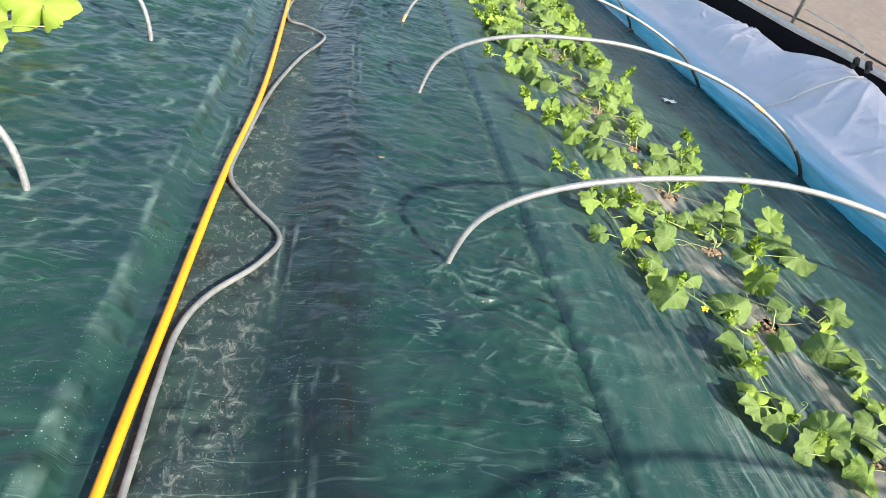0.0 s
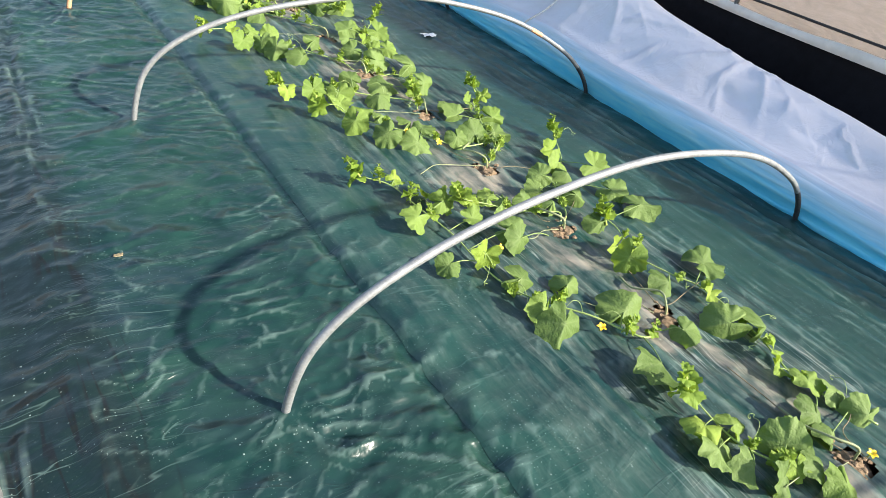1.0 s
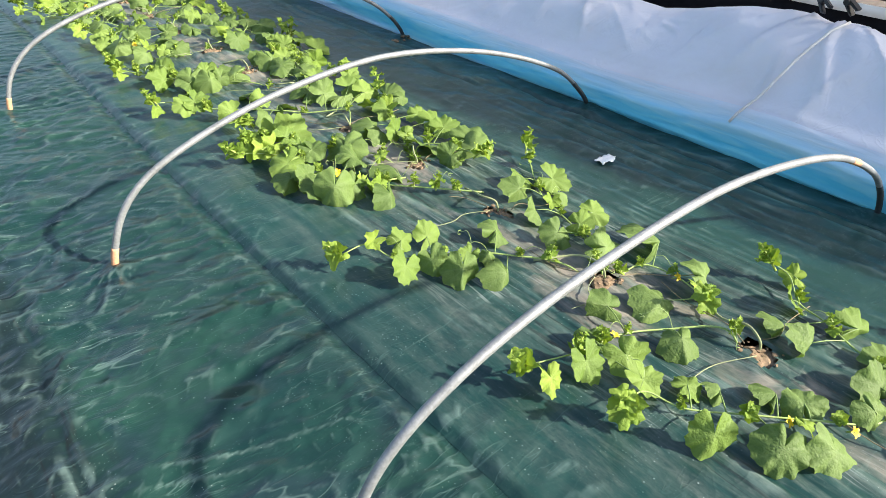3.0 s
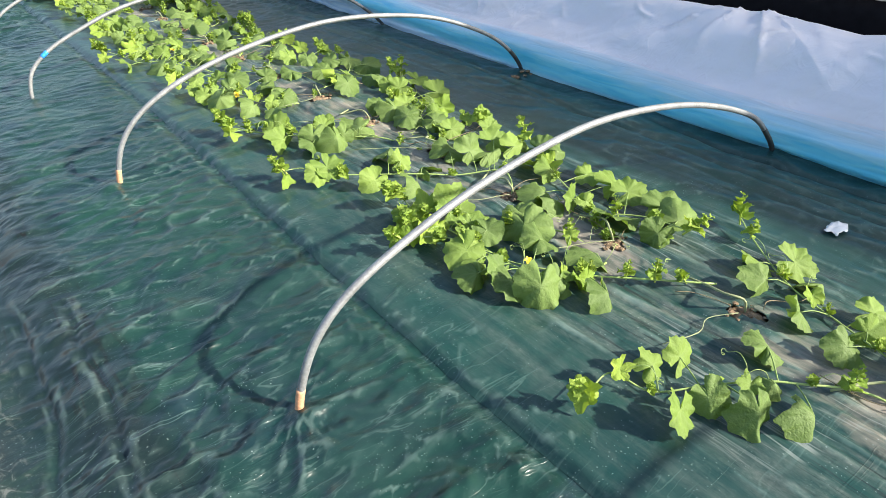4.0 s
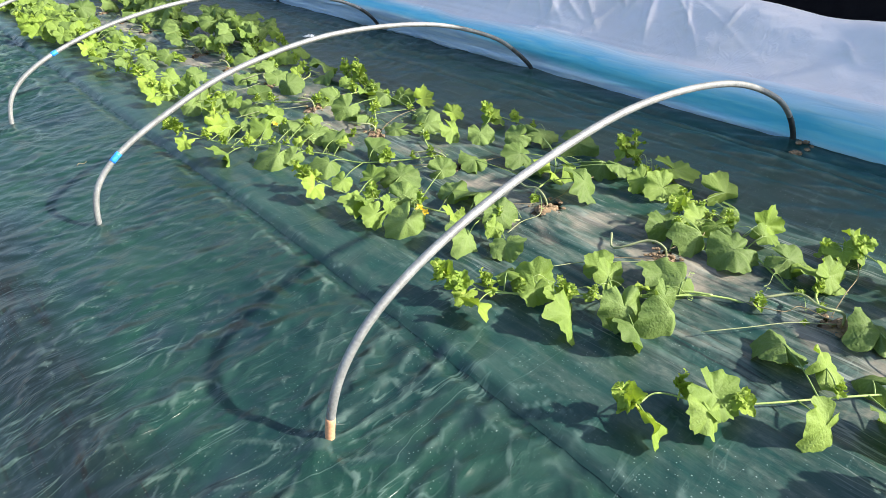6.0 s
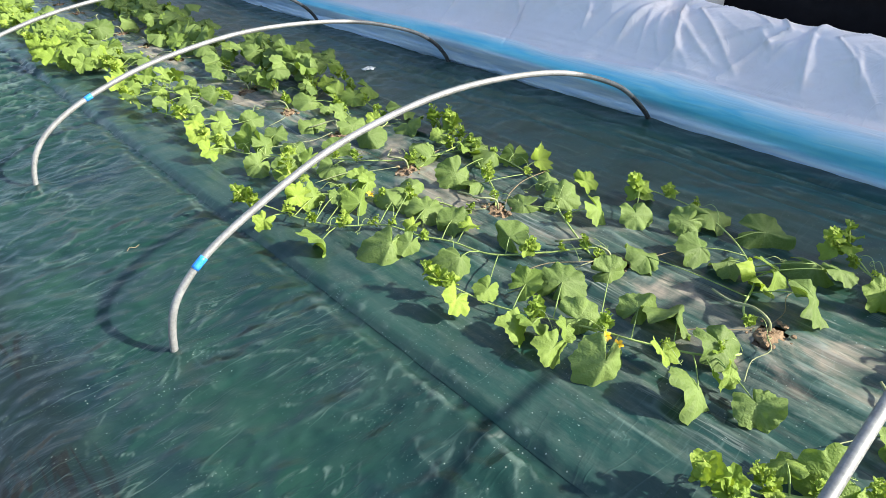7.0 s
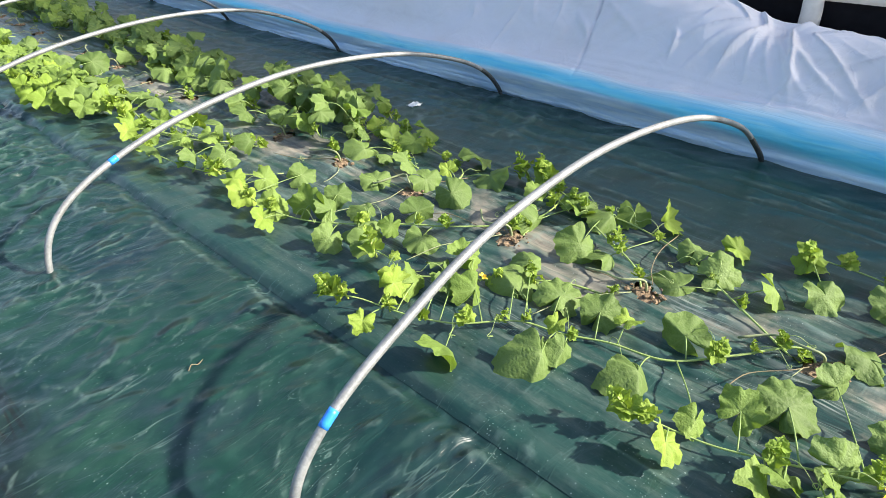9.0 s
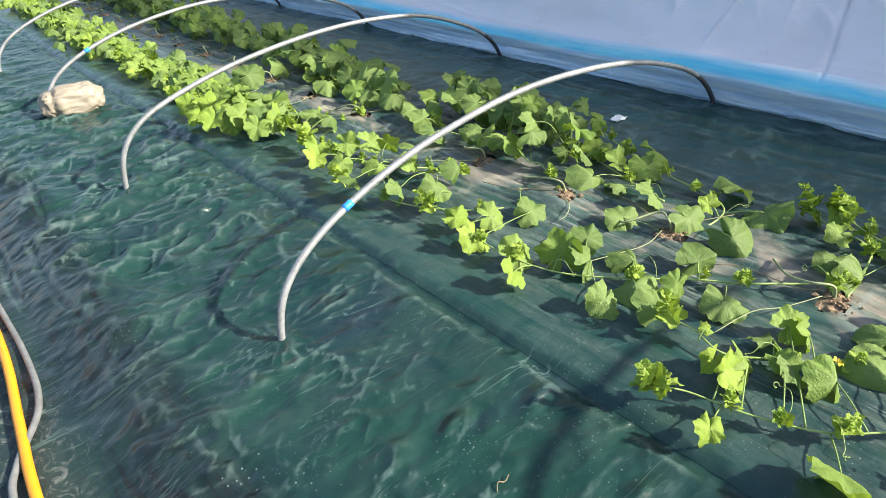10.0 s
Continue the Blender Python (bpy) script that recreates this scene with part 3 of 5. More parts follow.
def quilt_points(y, v, puff=0.0):
    """Places on the roll: y along it, v from its foot over the top to the back."""
    f = v * (len(prof) - 1)
    x, z = np.interp(f, np.arange(len(prof)), prof[:, 0]), np.interp(f, np.arange(len(prof)), prof[:, 2])
    rise = (np.interp(y, RIDGE_Y, RIDGE_Z) - 0.02) / 0.485
    late = np.clip((y - 5.5) / 2.5, 0, 1)
    # later on the roll leans over its own foot
    x = x - 0.022 * late * np.exp(-((z - 0.15) / 0.045) ** 2) + 0.016 * late * np.exp(-((z - 0.05) / 0.05) ** 2)
    upper = np.clip((z - 0.15) / 0.2, 0, 1)
    z = z * (1 + (rise - 1) * upper)
    w = 0.018 * vnoise(y * 1.1, v * 4, 51)
    # creases, slanting and fanned
    a = y + 0.35 * v + 0.06 * vnoise(y * 3, v * 6, 55)
    w = w + upper * (0.020 * vnoise(a * 3.0, v * 6, 52) + (1 - step(v, 0.58, 0.70)) * (0.017 * vnoise(a * 5.0 + 2 * v, v * 5.0, 53)) - 0.008 * np.abs(vnoise(a * 9 + 6 * v, v * 10 - 2 * a, 54)) + 0.002 * vnoise(y * 14, v * 30, 56))
    low = 1 - upper
    w = w + low * 0.008 * ridge(v * 26 + 0.8 * vnoise(y * 1.5, v * 3, 57), y * 0.5, 58) ** 2
    # deep tucks at a few ties, with folds fanning down from them
    for ty, top, width, size in ((4.0, 0.72, 0.05, 1.0), (7.93, 0.66, 0.10, 1.3), (7.30, 0.66, 0.06, 1.0), (5.3, 0.70, 0.06, 0.8), (10.4, 0.70, 0.06, 1.0), (2.9, 0.70, 0.05, 0.7)):
        d = (y - ty - 0.5 * (v - top)) / width
        w = w - 0.024 * size * upper * np.exp(-d * d) * np.exp(-((v - top) / 0.10) ** 2)
        reach = np.abs(top - v) + 0.10
        fan = (y - ty) / reach
        wave = 1 - np.abs(np.sin(fan * 3.6 + 0.5 * vnoise(fan * 2, v * 3, 59) + ty))
        w = w + 0.044 * size * upper * wave ** 4 * np.exp(-(fan / 1.5) ** 2) * np.clip((v - 0.34) / 0.12, 0, 1) * (0.4 + 0.6 * np.exp(-reach / 0.22))
    # crisp slanting creases
    for ya, va, yb, vb, size in CREASES:
        ty, tv = (yb - ya) * 1.0, (vb - va) * 0.9
        long = math.hypot(ty, tv)
        py, pv = y - ya, (v - va) * 0.9
        s = (py * ty + pv * tv) / long ** 2
        off = (py * tv - pv * ty) / long - 0.012 * np.sin(s * 5 + ya * 9)
        w = w + size * np.exp(-(off / 0.0095) ** 2) * np.clip(1.25 - np.abs(s - 0.45) * 2.4, 0, 1)
    # the stitched seam
    d = (y - 8.70 - 0.25 * (v - 0.3)) / 0.009
    w = w - 0.024 * upper * np.exp(-d * d)
    w = w + puff
    return np.stack([x - 0.75 * w, y, z + 0.65 * w * np.minimum(1, np.abs(z) / 0.1)], -1)


def quilt_point(y, v, puff=0.0):
    return tuple(quilt_points(np.array([y]), np.array([v]), puff)[0])


def array_surface(name, P, mat):
    nv, nu = P.shape[:2]
    i = (np.arange(nv - 1)[:, None] * nu + np.arange(nu - 1)[None]).ravel()
    return mesh_of(name, P.reshape(-1, 3).tolist(), np.stack([i, i + 1, i + 1 + nu, i + nu], 1).tolist(), [mat])


ys_q = np.concatenate([np.linspace(0, 6.5, 420)[:-1], np.linspace(6.5, 9.5, 380)[:-1], np.linspace(9.5, 17, 300)])
quilt = thing("rolled_quilt", (0, 0, 0), "long white insulating quilt rolled up with blue film", "quilt")
Q, V = np.meshgrid(ys_q, np.linspace(0, 1, 121))
mesh_part("quilt", array_surface("quilt", quilt_points(Q, V), M_QUILT), quilt)

# one film with light put into its blue: bright band, duller hang to the ground
Q, S = np.meshgrid(ys_q, np.linspace(0, 1, 33))
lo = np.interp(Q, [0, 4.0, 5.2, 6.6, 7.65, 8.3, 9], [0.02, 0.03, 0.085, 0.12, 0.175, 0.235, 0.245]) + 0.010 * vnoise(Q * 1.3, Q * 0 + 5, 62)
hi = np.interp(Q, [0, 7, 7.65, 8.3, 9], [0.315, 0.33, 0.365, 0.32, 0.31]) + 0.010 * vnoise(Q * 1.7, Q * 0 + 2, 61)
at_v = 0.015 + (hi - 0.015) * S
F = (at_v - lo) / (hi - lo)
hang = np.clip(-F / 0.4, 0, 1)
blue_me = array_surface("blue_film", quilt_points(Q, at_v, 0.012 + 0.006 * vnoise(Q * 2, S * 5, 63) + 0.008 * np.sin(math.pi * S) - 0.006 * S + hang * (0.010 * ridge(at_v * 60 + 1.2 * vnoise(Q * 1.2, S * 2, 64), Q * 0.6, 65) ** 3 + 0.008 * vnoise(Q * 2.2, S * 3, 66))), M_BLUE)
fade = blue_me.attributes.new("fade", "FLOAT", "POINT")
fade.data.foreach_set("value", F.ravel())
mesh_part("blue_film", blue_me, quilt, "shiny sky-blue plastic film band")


def strap(y, y2):
    pts = [Vector(quilt_point(y + (y2 - y) * s, 0.26 + 0.44 * s, 0.020)) for s in [k / 12 for k in range(13)]]
    return mesh_of("strap", *tube_data(pts, 0.006, 6), [M_STRAP])


mesh_part("strap", strap(4.12, 3.93), quilt, "white tie strap")


band = np.array([[quilt_point(1.80 + 0.03 * e + 0.05 * (s - 0.4), 0.20 + 0.50 * s, 0.016) for s in np.linspace(0, 1, 16)] for e in (-1, -0.4, 0.4, 1)])
mesh_part("band", array_surface("band", band, M_CLIP), quilt, "black rubber tie band")

# clips and cord that tie the roll to the side wall
tie = thing("tie_cord", (3.03, 4.0, 0.60), "white cord with black clips tying the quilt back", "cord")
cord_pts = spline([(0.0, 0.05, 0.03), (0.02, 0.06, 0.08), (0.10, 0.3, 0.10), (0.25, 0.68, 0.09), (0.45, 1.35, 0.08)], 6)
mesh_part("cord", mesh_of("cord", *tube_data(cord_pts, 0.0045, 6), [M_STRAP]), tie)


def clip_mesh():
    """A bent black clip with two jaws."""
    bm = bmesh.new()
    for z, lean in ((0.012, 8), (-0.012, -8)):
        made = bmesh.ops.create_cube(bm, size=1.0, matrix=pose(0, 0, z, 0, lean, 0) @ Matrix.Diagonal((0.07, 0.028, 0.012, 1)))
        bmesh.ops.bevel(bm, geom=list({e for v in made["verts"] for e in v.link_edges}), offset=0.003, segments=2, affect="EDGES")
    bmesh.ops.create_cone(bm, cap_ends=True, segments=10, radius1=0.014, radius2=0.014, depth=0.032, matrix=pose(0.02, 0, 0, 90, 0, 0))
    me = bpy.data.meshes.new("clip")
    bm.to_mesh(me)
    bm.free()
    me.materials.append(M_CLIP)
    return me


clip_me = clip_mesh()
mesh_part("clip", clip_me, tie, "black plastic clip", pose(0.0, 0.05, 0.0, 20, -35, 60))
mesh_part("clip", clip_me, tie, "black plastic clip", pose(0.01, -0.05, 0.01, -10, -40, 80))


# ---- hoops ----
# height of each pipe above the film, across the bed
ARCH_X = [0.0, 0.005, 0.03, 0.06, 0.15, 0.33, 0.60, 0.98, 1.35, 1.70, 2.03, 2.20, 2.27, 2.30, 2.30]
ARCH_A = [-0.06, 0.03, 0.137, 0.193, 0.275, 0.363, 0.436, 0.485, 0.462, 0.39, 0.255, 0.14, 0.06, 0.02, -0.06]
ARCH_B = [-0.06, 0.03, 0.143, 0.207, 0.291, 0.377, 0.444, 0.487, 0.462, 0.39, 0.255, 0.14, 0.06, 0.02, -0.06]
ARCH_C = [-0.06, 0.03, 0.105, 0.150, 0.220, 0.295, 0.362, 0.402, 0.388, 0.336, 0.235, 0.14, 0.06, 0.02, -0.06]
ARCH_D = [-0.06, 0.03, 0.140, 0.190, 0.265, 0.325, 0.380, 0.415, 0.410, 0.360, 0.240, 0.14, 0.06, 0.02, -0.06]
ARCH_E = [-0.06, 0.03, 0.100, 0.170, 0.260, 0.343, 0.420, 0.468, 0.437, 0.358, 0.236, 0.115, 0.05, 0.02, -0.06]
ARCH_F = [-0.06, 0.03, 0.122, 0.158, 0.227, 0.305, 0.391, 0.437, 0.42, 0.358, 0.235, 0.115, 0.05, 0.02, -0.06]
ARCH_G = [-0.06, 0.03, 0.117, 0.176, 0.267, 0.356, 0.430, 0.480, 0.461, 0.391, 0.258, 0.140, 0.06, 0.02, -0.06]
FOOT_X = [0.33, 0.327, 0.348, 0.332, 0.366, 0.312, 0.326, 0.342, 0.37, 0.35, 0.35, 0.35]
ARCHES = [ARCH_A, ARCH_A, ARCH_B, ARCH_E, ARCH_G, ARCH_F, ARCH_C, ARCH_D, ARCH_C, ARCH_C, ARCH_C, ARCH_C]
LEANS = [0, 0, 0, 0, 0, 0.12, 0.15, 0, 0, 0, 0, 0]


def hoop(yl, yr, arch, way=1, lean=0.0):
    """A bent pipe across the bed; its feet stand in the film."""
    pts = np.array([tuple(p) for p in spline([(way * x, (yr - yl) * x / 2.3 + lean * max(z, 0), z) for x, z in zip(ARCH_X, arch)], 8)])
    along = np.concatenate([[0], np.cumsum(np.linalg.norm(np.diff(pts, axis=0), axis=1))])
    even = np.linspace(0, along[-1], 280)
    pts = np.stack([np.interp(even, along, pts[:, c]) for c in range(3)], 1)
    # a pipe bends without kinks
    for _ in range(32):
        pts[1:-1] = 0.25 * pts[:-2] + 0.5 * pts[1:-1] + 0.25 * pts[2:]
    return [Vector(p) for p in pts]


for k, (yl, yr) in enumerate(zip(FEET_L, FEET_R)):
    lab = "grey galvanised pipe hoop arching over the melon bed"
    if k in (3, 4):
        lab = "grey pipe hoop with a rusty foot, over the melon bed"
    if k in (5, 6, 8):
        lab = "grey pipe hoop with a wrap of blue tape"
    fx = FOOT_X[k]
    h = thing("tunnel_hoop", (fx, yl, 0), lab, "hoop", "hoops over the bed")
    pts = hoop(yl, yr, ARCHES[k], (2.622 - fx) / 2.3, LEANS[k])
    mesh_part("pipe", mesh_of("pipe", *tube_data(pts, 0.0105, 12), [M_PIPE]), h)

    def sleeve(name, x0, x1, r, mat, label):
        seg = [p for p in pts if x0 <= p.x <= x1 and p.z > -0.01]
        mesh_part(name, mesh_of(name, *tube_data(seg, r, 12), [mat]), h, label)
    # sleeve over the far end, shade put into its dark colour
    sleeve("shaded_end", 2.14, 2.40, 0.0108, M_PIPE_SHADE, "far pipe end darkened as in shade")
    if k in (3, 4):
        seg = [p for p in pts if p.x < 0.3 and -0.01 < p.z < 0.070]
        mesh_part("rusty_foot", mesh_of("rusty_foot", *tube_data(seg, 0.0112, 12), [M_RUST]), h, "orange rusty pipe end")
    if k == 2:
        sleeve("rust_mark", 1.76, 1.84, 0.0112, M_RUST, "small orange rust mark")
    if k == 5:
        sleeve("tape", 0.112, 0.152, 0.0113, M_TAPE, "blue tape wrap")
    if k in (6, 8):
        sleeve("tape", 0.275, 0.312, 0.0112, M_TAPE, "blue tape wrap")
for yl in (0.78, 2.16, 3.54, 4.9):
    h = thing("tunnel_hoop", (-0.92, yl, 0), "grey galvanised pipe hoop over the neighbouring bed", "hoop", "hoops over the next bed")
    mesh_part("pipe", mesh_of("pipe", *tube_data(hoop(yl, yl + 0.05, ARCH_A, -1), 0.0105, 12), [M_PIPE]), h)

# ---- hose and drip tube in the path ----
hose_pts = [(-0.455, 0.0, 0), (-0.455, 1.2, 0), (-0.445, 1.8, 0), (-0.43, 2.5, 0), (-0.39, 3.4, 0), (-0.405, 4.8, 0), (-0.42, 5.8, 0), (-0.36, 7.2, 0), (-0.31, 8.4, 0), (-0.292, 9.02, 0), (-0.273, 9.28, 0), (-0.245, 9.69, 0), (-0.25, 10.5, 0), (-0.3, 12, 0), (-0.28, 15, 0)]
hose_me = mesh_of("garden_hose", *tube_data([(p.x, p.y, -0.035) for p in spline(hose_pts, 10)], 0.0125, 12), [M_HOSE])
tagged(new("garden_hose", hose_me), "bright yellow-orange garden hose lying along the path", "hose")
drip_pts = [(-0.40, 0.3), (-0.411, 1.23), (-0.416, 1.5), (-0.41, 1.7), (-0.362, 1.848), (-0.25, 2.02), (-0.207, 2.18), (-0.33, 2.36), (-0.41, 2.52), (-0.40, 2.8), (-0.355, 3.33), (-0.26, 3.85), (-0.165, 4.18), (-0.16, 4.32), (-0.27, 4.42), (-0.372, 4.47), (-0.39, 4.8), (-0.30, 5.6), (-0.36, 6.5), (-0.27, 7.6), (-0.35, 8.5), (-0.335, 9.0), (-0.305, 9.14), (-0.224, 9.31), (-0.203, 9.53), (-0.211, 9.89), (-0.24, 10.6), (-0.3, 12.0)]
drip_me = mesh_of("drip_tube", *tube_data([(p.x, p.y, -0.038) for p in spline([(x, y, 0) for x, y in drip_pts], 10)], 0.0088, 10), [M_DRIP])
tagged(new("drip_tube", drip_me), "thin grey-black irrigation tube winding along the path", "tube")


# ---- melon plants ----
VEINS = (0.0, 0.62, -0.62, 1.3, -1.3, 2.15, -2.15)


def blade(R, lobe, cup, fold, seed, rings=6, segs=72):
    """Vertices, faces and vein weights of one leaf blade: its stalk joins at the origin, the tip points along +x, the upper face along +z."""
    rng = random.Random(seed)
    ph = [rng.uniform(0, 6.28) for _ in range(8)]
    droop, lean = rng.uniform(0.05, 0.5), rng.uniform(-1.2, 1.2)
    slant, curl = rng.uniform(-0.12, 0.12), rng.uniform(0.0, 0.5)
    verts, faces, vein = [], [], []

    def put(rho, th):
        # broad, five-cornered outline with a narrow notch at the stalk, toothed and frilled
        r = R * (1.00 + 0.07 * math.cos(th + slant) + lobe * math.cos(5 * th) + 0.05 * math.cos(2 * th + ph[5]) + 0.045 * math.cos(3 * th + ph[4]) + 0.025 * math.cos(8 * th + ph[6]))
        tooth = (th * 15 / (2 * math.pi) + 0.45 * math.sin(2 * th + ph[1])) % 1.0
        r *= 1 + rho ** 4 * (0.062 + 0.55 * lobe) * (abs(tooth - 0.6) * 2 - 0.5)
        r *= 1 - 0.82 * math.exp(-((math.pi - abs(th)) / 0.17) ** 2)
        q = rho * r
        x, y = q * math.cos(th), q * math.sin(th)
        d = min(abs(th - v) for v in VEINS) * rho
        z = -cup * rho * rho + 0.11 * rho * math.sin(2 * th + ph[2]) + 0.13 * rho * rho * math.sin(3 * th + ph[3]) + 0.09 * rho ** 3 * math.sin(6 * th + ph[7]) + 0.06 * rho ** 4 * math.sin(11 * th + ph[0])
        z -= droop * (rho * max(0.0, math.cos(th - lean))) ** 2 + curl * (rho * max(0.0, math.cos(th - lean - 2.2))) ** 3
        z += 0.035 * rho * (1 - math.exp(-(d / 0.16) ** 2)) + 0.03 * math.sin(13 * rho + 4 * th + ph[4]) * rho
        verts.append(Vector((x, y, R * z + fold * abs(y))))
        vein.append(math.exp(-(d / (0.030 + 0.02 * (1 - rho))) ** 2) * (1 - 0.5 * rho))
    put(0.0, 0.0)
    for i in range(1, rings + 1):
        for j in range(segs):
            put(i / rings, -math.pi + 2 * math.pi * (j + 0.5) / segs)
    for j in range(segs - 1):
        faces.append((0, 1 + j, 2 + j))
    for i in range(rings - 1):
        for j in range(segs - 1):
            a = 1 + i * segs + j
            faces.append((a, a + segs, a + segs + 1, a + 1))
    return verts, faces, vein, [0] * len(faces)


def leaf_mesh(name, pieces, mats):
    verts, faces, vein, slots = [], [], [], []
    for (v, f, w, s), m in pieces:
        o = len(verts)
        verts += [m @ p for p in v]
        faces += [tuple(o + k for k in q) for q in f]
        vein += w
        slots += s
    me = mesh_of(name, verts, faces, mats)
    me.polygons.foreach_set("material_index", slots)
    at = me.attributes.new("vein", "FLOAT", "POINT")
    at.data.foreach_set("value", vein)
    return me


ONE = Matrix.Identity(4)
rl = random.Random(5)
# unit blades, five centimetres in radius
OLD = [leaf_mesh("leaf", [(blade(0.05, rl.uniform(0.0, 0.045), rl.uniform(-0.05, 0.35), rl.uniform(-0.75, 0.30), 100 + k), ONE)], [M_LEAF, M_STEM]) for k in range(20)]
FRESH = [leaf_mesh("leaf", [(blade(0.05, rl.uniform(0.05, 0.11), rl.uniform(-0.05, 0.25), rl.uniform(-0.5, 0.45), 300 + k, 5, 64), ONE)], [M_FRESH, M_STEM]) for k in range(12)]
YOUNG = [leaf_mesh("leaf", [(blade(0.05, rl.uniform(0.13, 0.19), rl.uniform(-0.1, 0.25), rl.uniform(0.2, 0.7), 200 + k, 5, 60), ONE)], [M_YOUNG, M_STEM]) for k in range(10)]


def tip_mesh(seed):
    """A growing point: small bright leaves crowded on a short leaning shoot."""
    r = random.Random(seed)
    pieces = []
    for k in range(7):
        s = k / 6
        b = blade(0.026 - 0.018 * s, 0.16, r.uniform(-0.1, 0.2), r.uniform(0.3, 0.9), seed * 10 + k, 4, 40)
        pieces.append((b, Matrix.Translation((0.012 * s, 0.004 * math.sin(k * 2.4), 0.004 + 0.062 * s)) @ pose(0, 0, 0, r.uniform(-25, 25), r.uniform(-45, 25) - 15 * s, 137 * k + r.uniform(-25, 25)) @ pose(0.012 * (1 - s), 0, 0.004)))
    sv, sf = tube_data([(0, 0, -0.01), (0.004, 0.002, 0.02), (0.012, 0, 0.07)], [0.0030, 0.0026, 0.001], 6)
    pieces.append(((sv, sf, [0.0] * len(sv), [1] * len(sf)), ONE))
    return leaf_mesh("shoot_tip", pieces, [M_YOUNG, M_YOUNG_STEM])


TIPS = [tip_mesh(s) for s in (1, 2, 3, 4, 5)]


def flower_mesh():
    verts, faces = [], []
    for k in range(5):
        a = 2 * math.pi * k / 5
        c, s = math.cos(a), math.sin(a)
        o = len(verts)
        for r, w, z in ((0.002, 0.002, 0.0), (0.007, 0.0048, 0.004), (0.012, 0.0035, 0.005), (0.015, 0.0006, 0.003)):
            for side in (-1, 0, 1):
                verts.append((c * r - s * w * side, s * r + c * w * side, z - 0.0012 * (1 - abs(side)) + 0.02))
        for i in range(3):
            for j in range(2):
                q = o + i * 3 + j
                faces.append((q, q + 1, q + 4, q + 3))
    tv, tf = tube_data([(0, 0, 0), (0, 0, 0.012), (0, 0, 0.022)], [0.0018, 0.003, 0.0012], 6)
    o = len(verts)
    verts += tv
    faces += [tuple(o + k for k in f) for f in tf]
    me = mesh_of("flower", verts, faces, [M_PETAL, M_STEM])
    me.polygons.foreach_set("material_index", [0] * 30 + [1] * len(tf))
    return me


FLOWER = flower_mesh()


def tendril_mesh(seed):
    r = random.Random(seed)
    pts = [(0, 0, 0), (0.02, 0.0, 0.035), (0.05, 0.01, 0.05), (0.075, 0.02, 0.03)]
    for k in range(6):
        a = k * 1.1
        pts.append((0.085 + 0.007 * math.cos(a), 0.02 + 0.007 * math.sin(a) + 0.002 * k, 0.025 - 0.002 * k + r.uniform(-0.002, 0.002)))
    p = spline(pts, 4)
    return mesh_of("tendril", *tube_data(p, 0.0008, 5), [M_STEM])


TENDRILS = [tendril_mesh(s) for s in (1, 2)]


def film_z(x, y):
    return float(film_height(np.array([x]), np.array([y]))[0]) + (0.0095 if x > 0.72 else 0.0)


def runner(plant, knots, rng, thick=0.0034):
    """A trailing stem through the knots (relative to the plant); returns its mesh part and its points."""
    ox, oy = plant.location.x, plant.location.y
    route = []
    for k, (x, y) in enumerate(knots):
        s = k / max(1, len(knots) - 1)
        z = max(film_z(x + ox, y + oy), 0) + 0.012 + 0.012 * rng.random() + 0.035 * s ** 5
        route.append(Vector((x, y, z if k or abs(x) + abs(y) > 0.12 else -0.005)))
    pts = spline(route, 7)
    n = len(pts)
    me = mesh_of("vine", *tube_data(pts, [thick * (1 - 0.45 * k / n) for k in range(n)], 7), [M_STEM])
    return mesh_part("vine", me, plant), pts


def put_leaf(vines, spot, radius, lib, rng, name="leaf", label="", rise=0.0, flat=0.0):
    """Hang one blade at the spot, turned to the light, on a stalk from the nearest stem."""
    part, root = min(((v, min(pts, key=lambda p: (p.x - spot[0]) ** 2 + (p.y - spot[1]) ** 2)) for v, pts in vines), key=lambda q: (q[1].x - spot[0]) ** 2 + (q[1].y - spot[1]) ** 2)
    out = Vector((rng.gauss(-0.05, 0.45), rng.gauss(-0.62, 0.40), 0.0))
    normal = (out * (1 - flat) + Vector((0, 0, rng.uniform(0.45, 1.1)))).normalized()
    away = Vector((spot[0] - root.x, spot[1] - root.y, 0.0))
    tip = out.normalized() * 0.55 + (away.normalized() * min(1.2, away.length / 0.03) if away.length > 0.005 else Vector()) + Vector((rng.gauss(0, 0.3), rng.gauss(0, 0.3), 0))
    tip = (tip - normal * tip.dot(normal)).normalized()
    side = normal.cross(tip)
    f = radius / 0.05
    centre = Vector((spot[0], spot[1], 0.058 + rise + 0.010 * rng.uniform(-1, 1)))
    centre.z = max(centre.z, 0.012 + abs(tip.z) * radius * 1.05)
    base = centre - tip * 0.22 * radius
    turn = Matrix((tip, side, normal)).transposed().to_4x4()
    mesh_part(name, rng.choice(lib), part, label, Matrix.Translation(base) @ turn @ Matrix.Diagonal((f, f, f, 1)))
    # the stalk rises from the stem and meets the blade at its notch
    start = root.copy()
    if (base - start).length < 0.022:
        start = start - Vector((tip.x, tip.y, 0)) * 0.02
    mid = start * 0.45 + base * 0.55 + Vector((0, 0, 0.30 * (base.z - start.z)))
    stalk = spline([start, mid, base], 4)
    mesh_part("leaf_stalk", mesh_of("leaf_stalk", *tube_data(stalk, [0.0021, 0.002, 0.0019, 0.0018, 0.0017, 0.0016, 0.0015, 0.0014, 0.0013], 6), [M_STALK]), part)


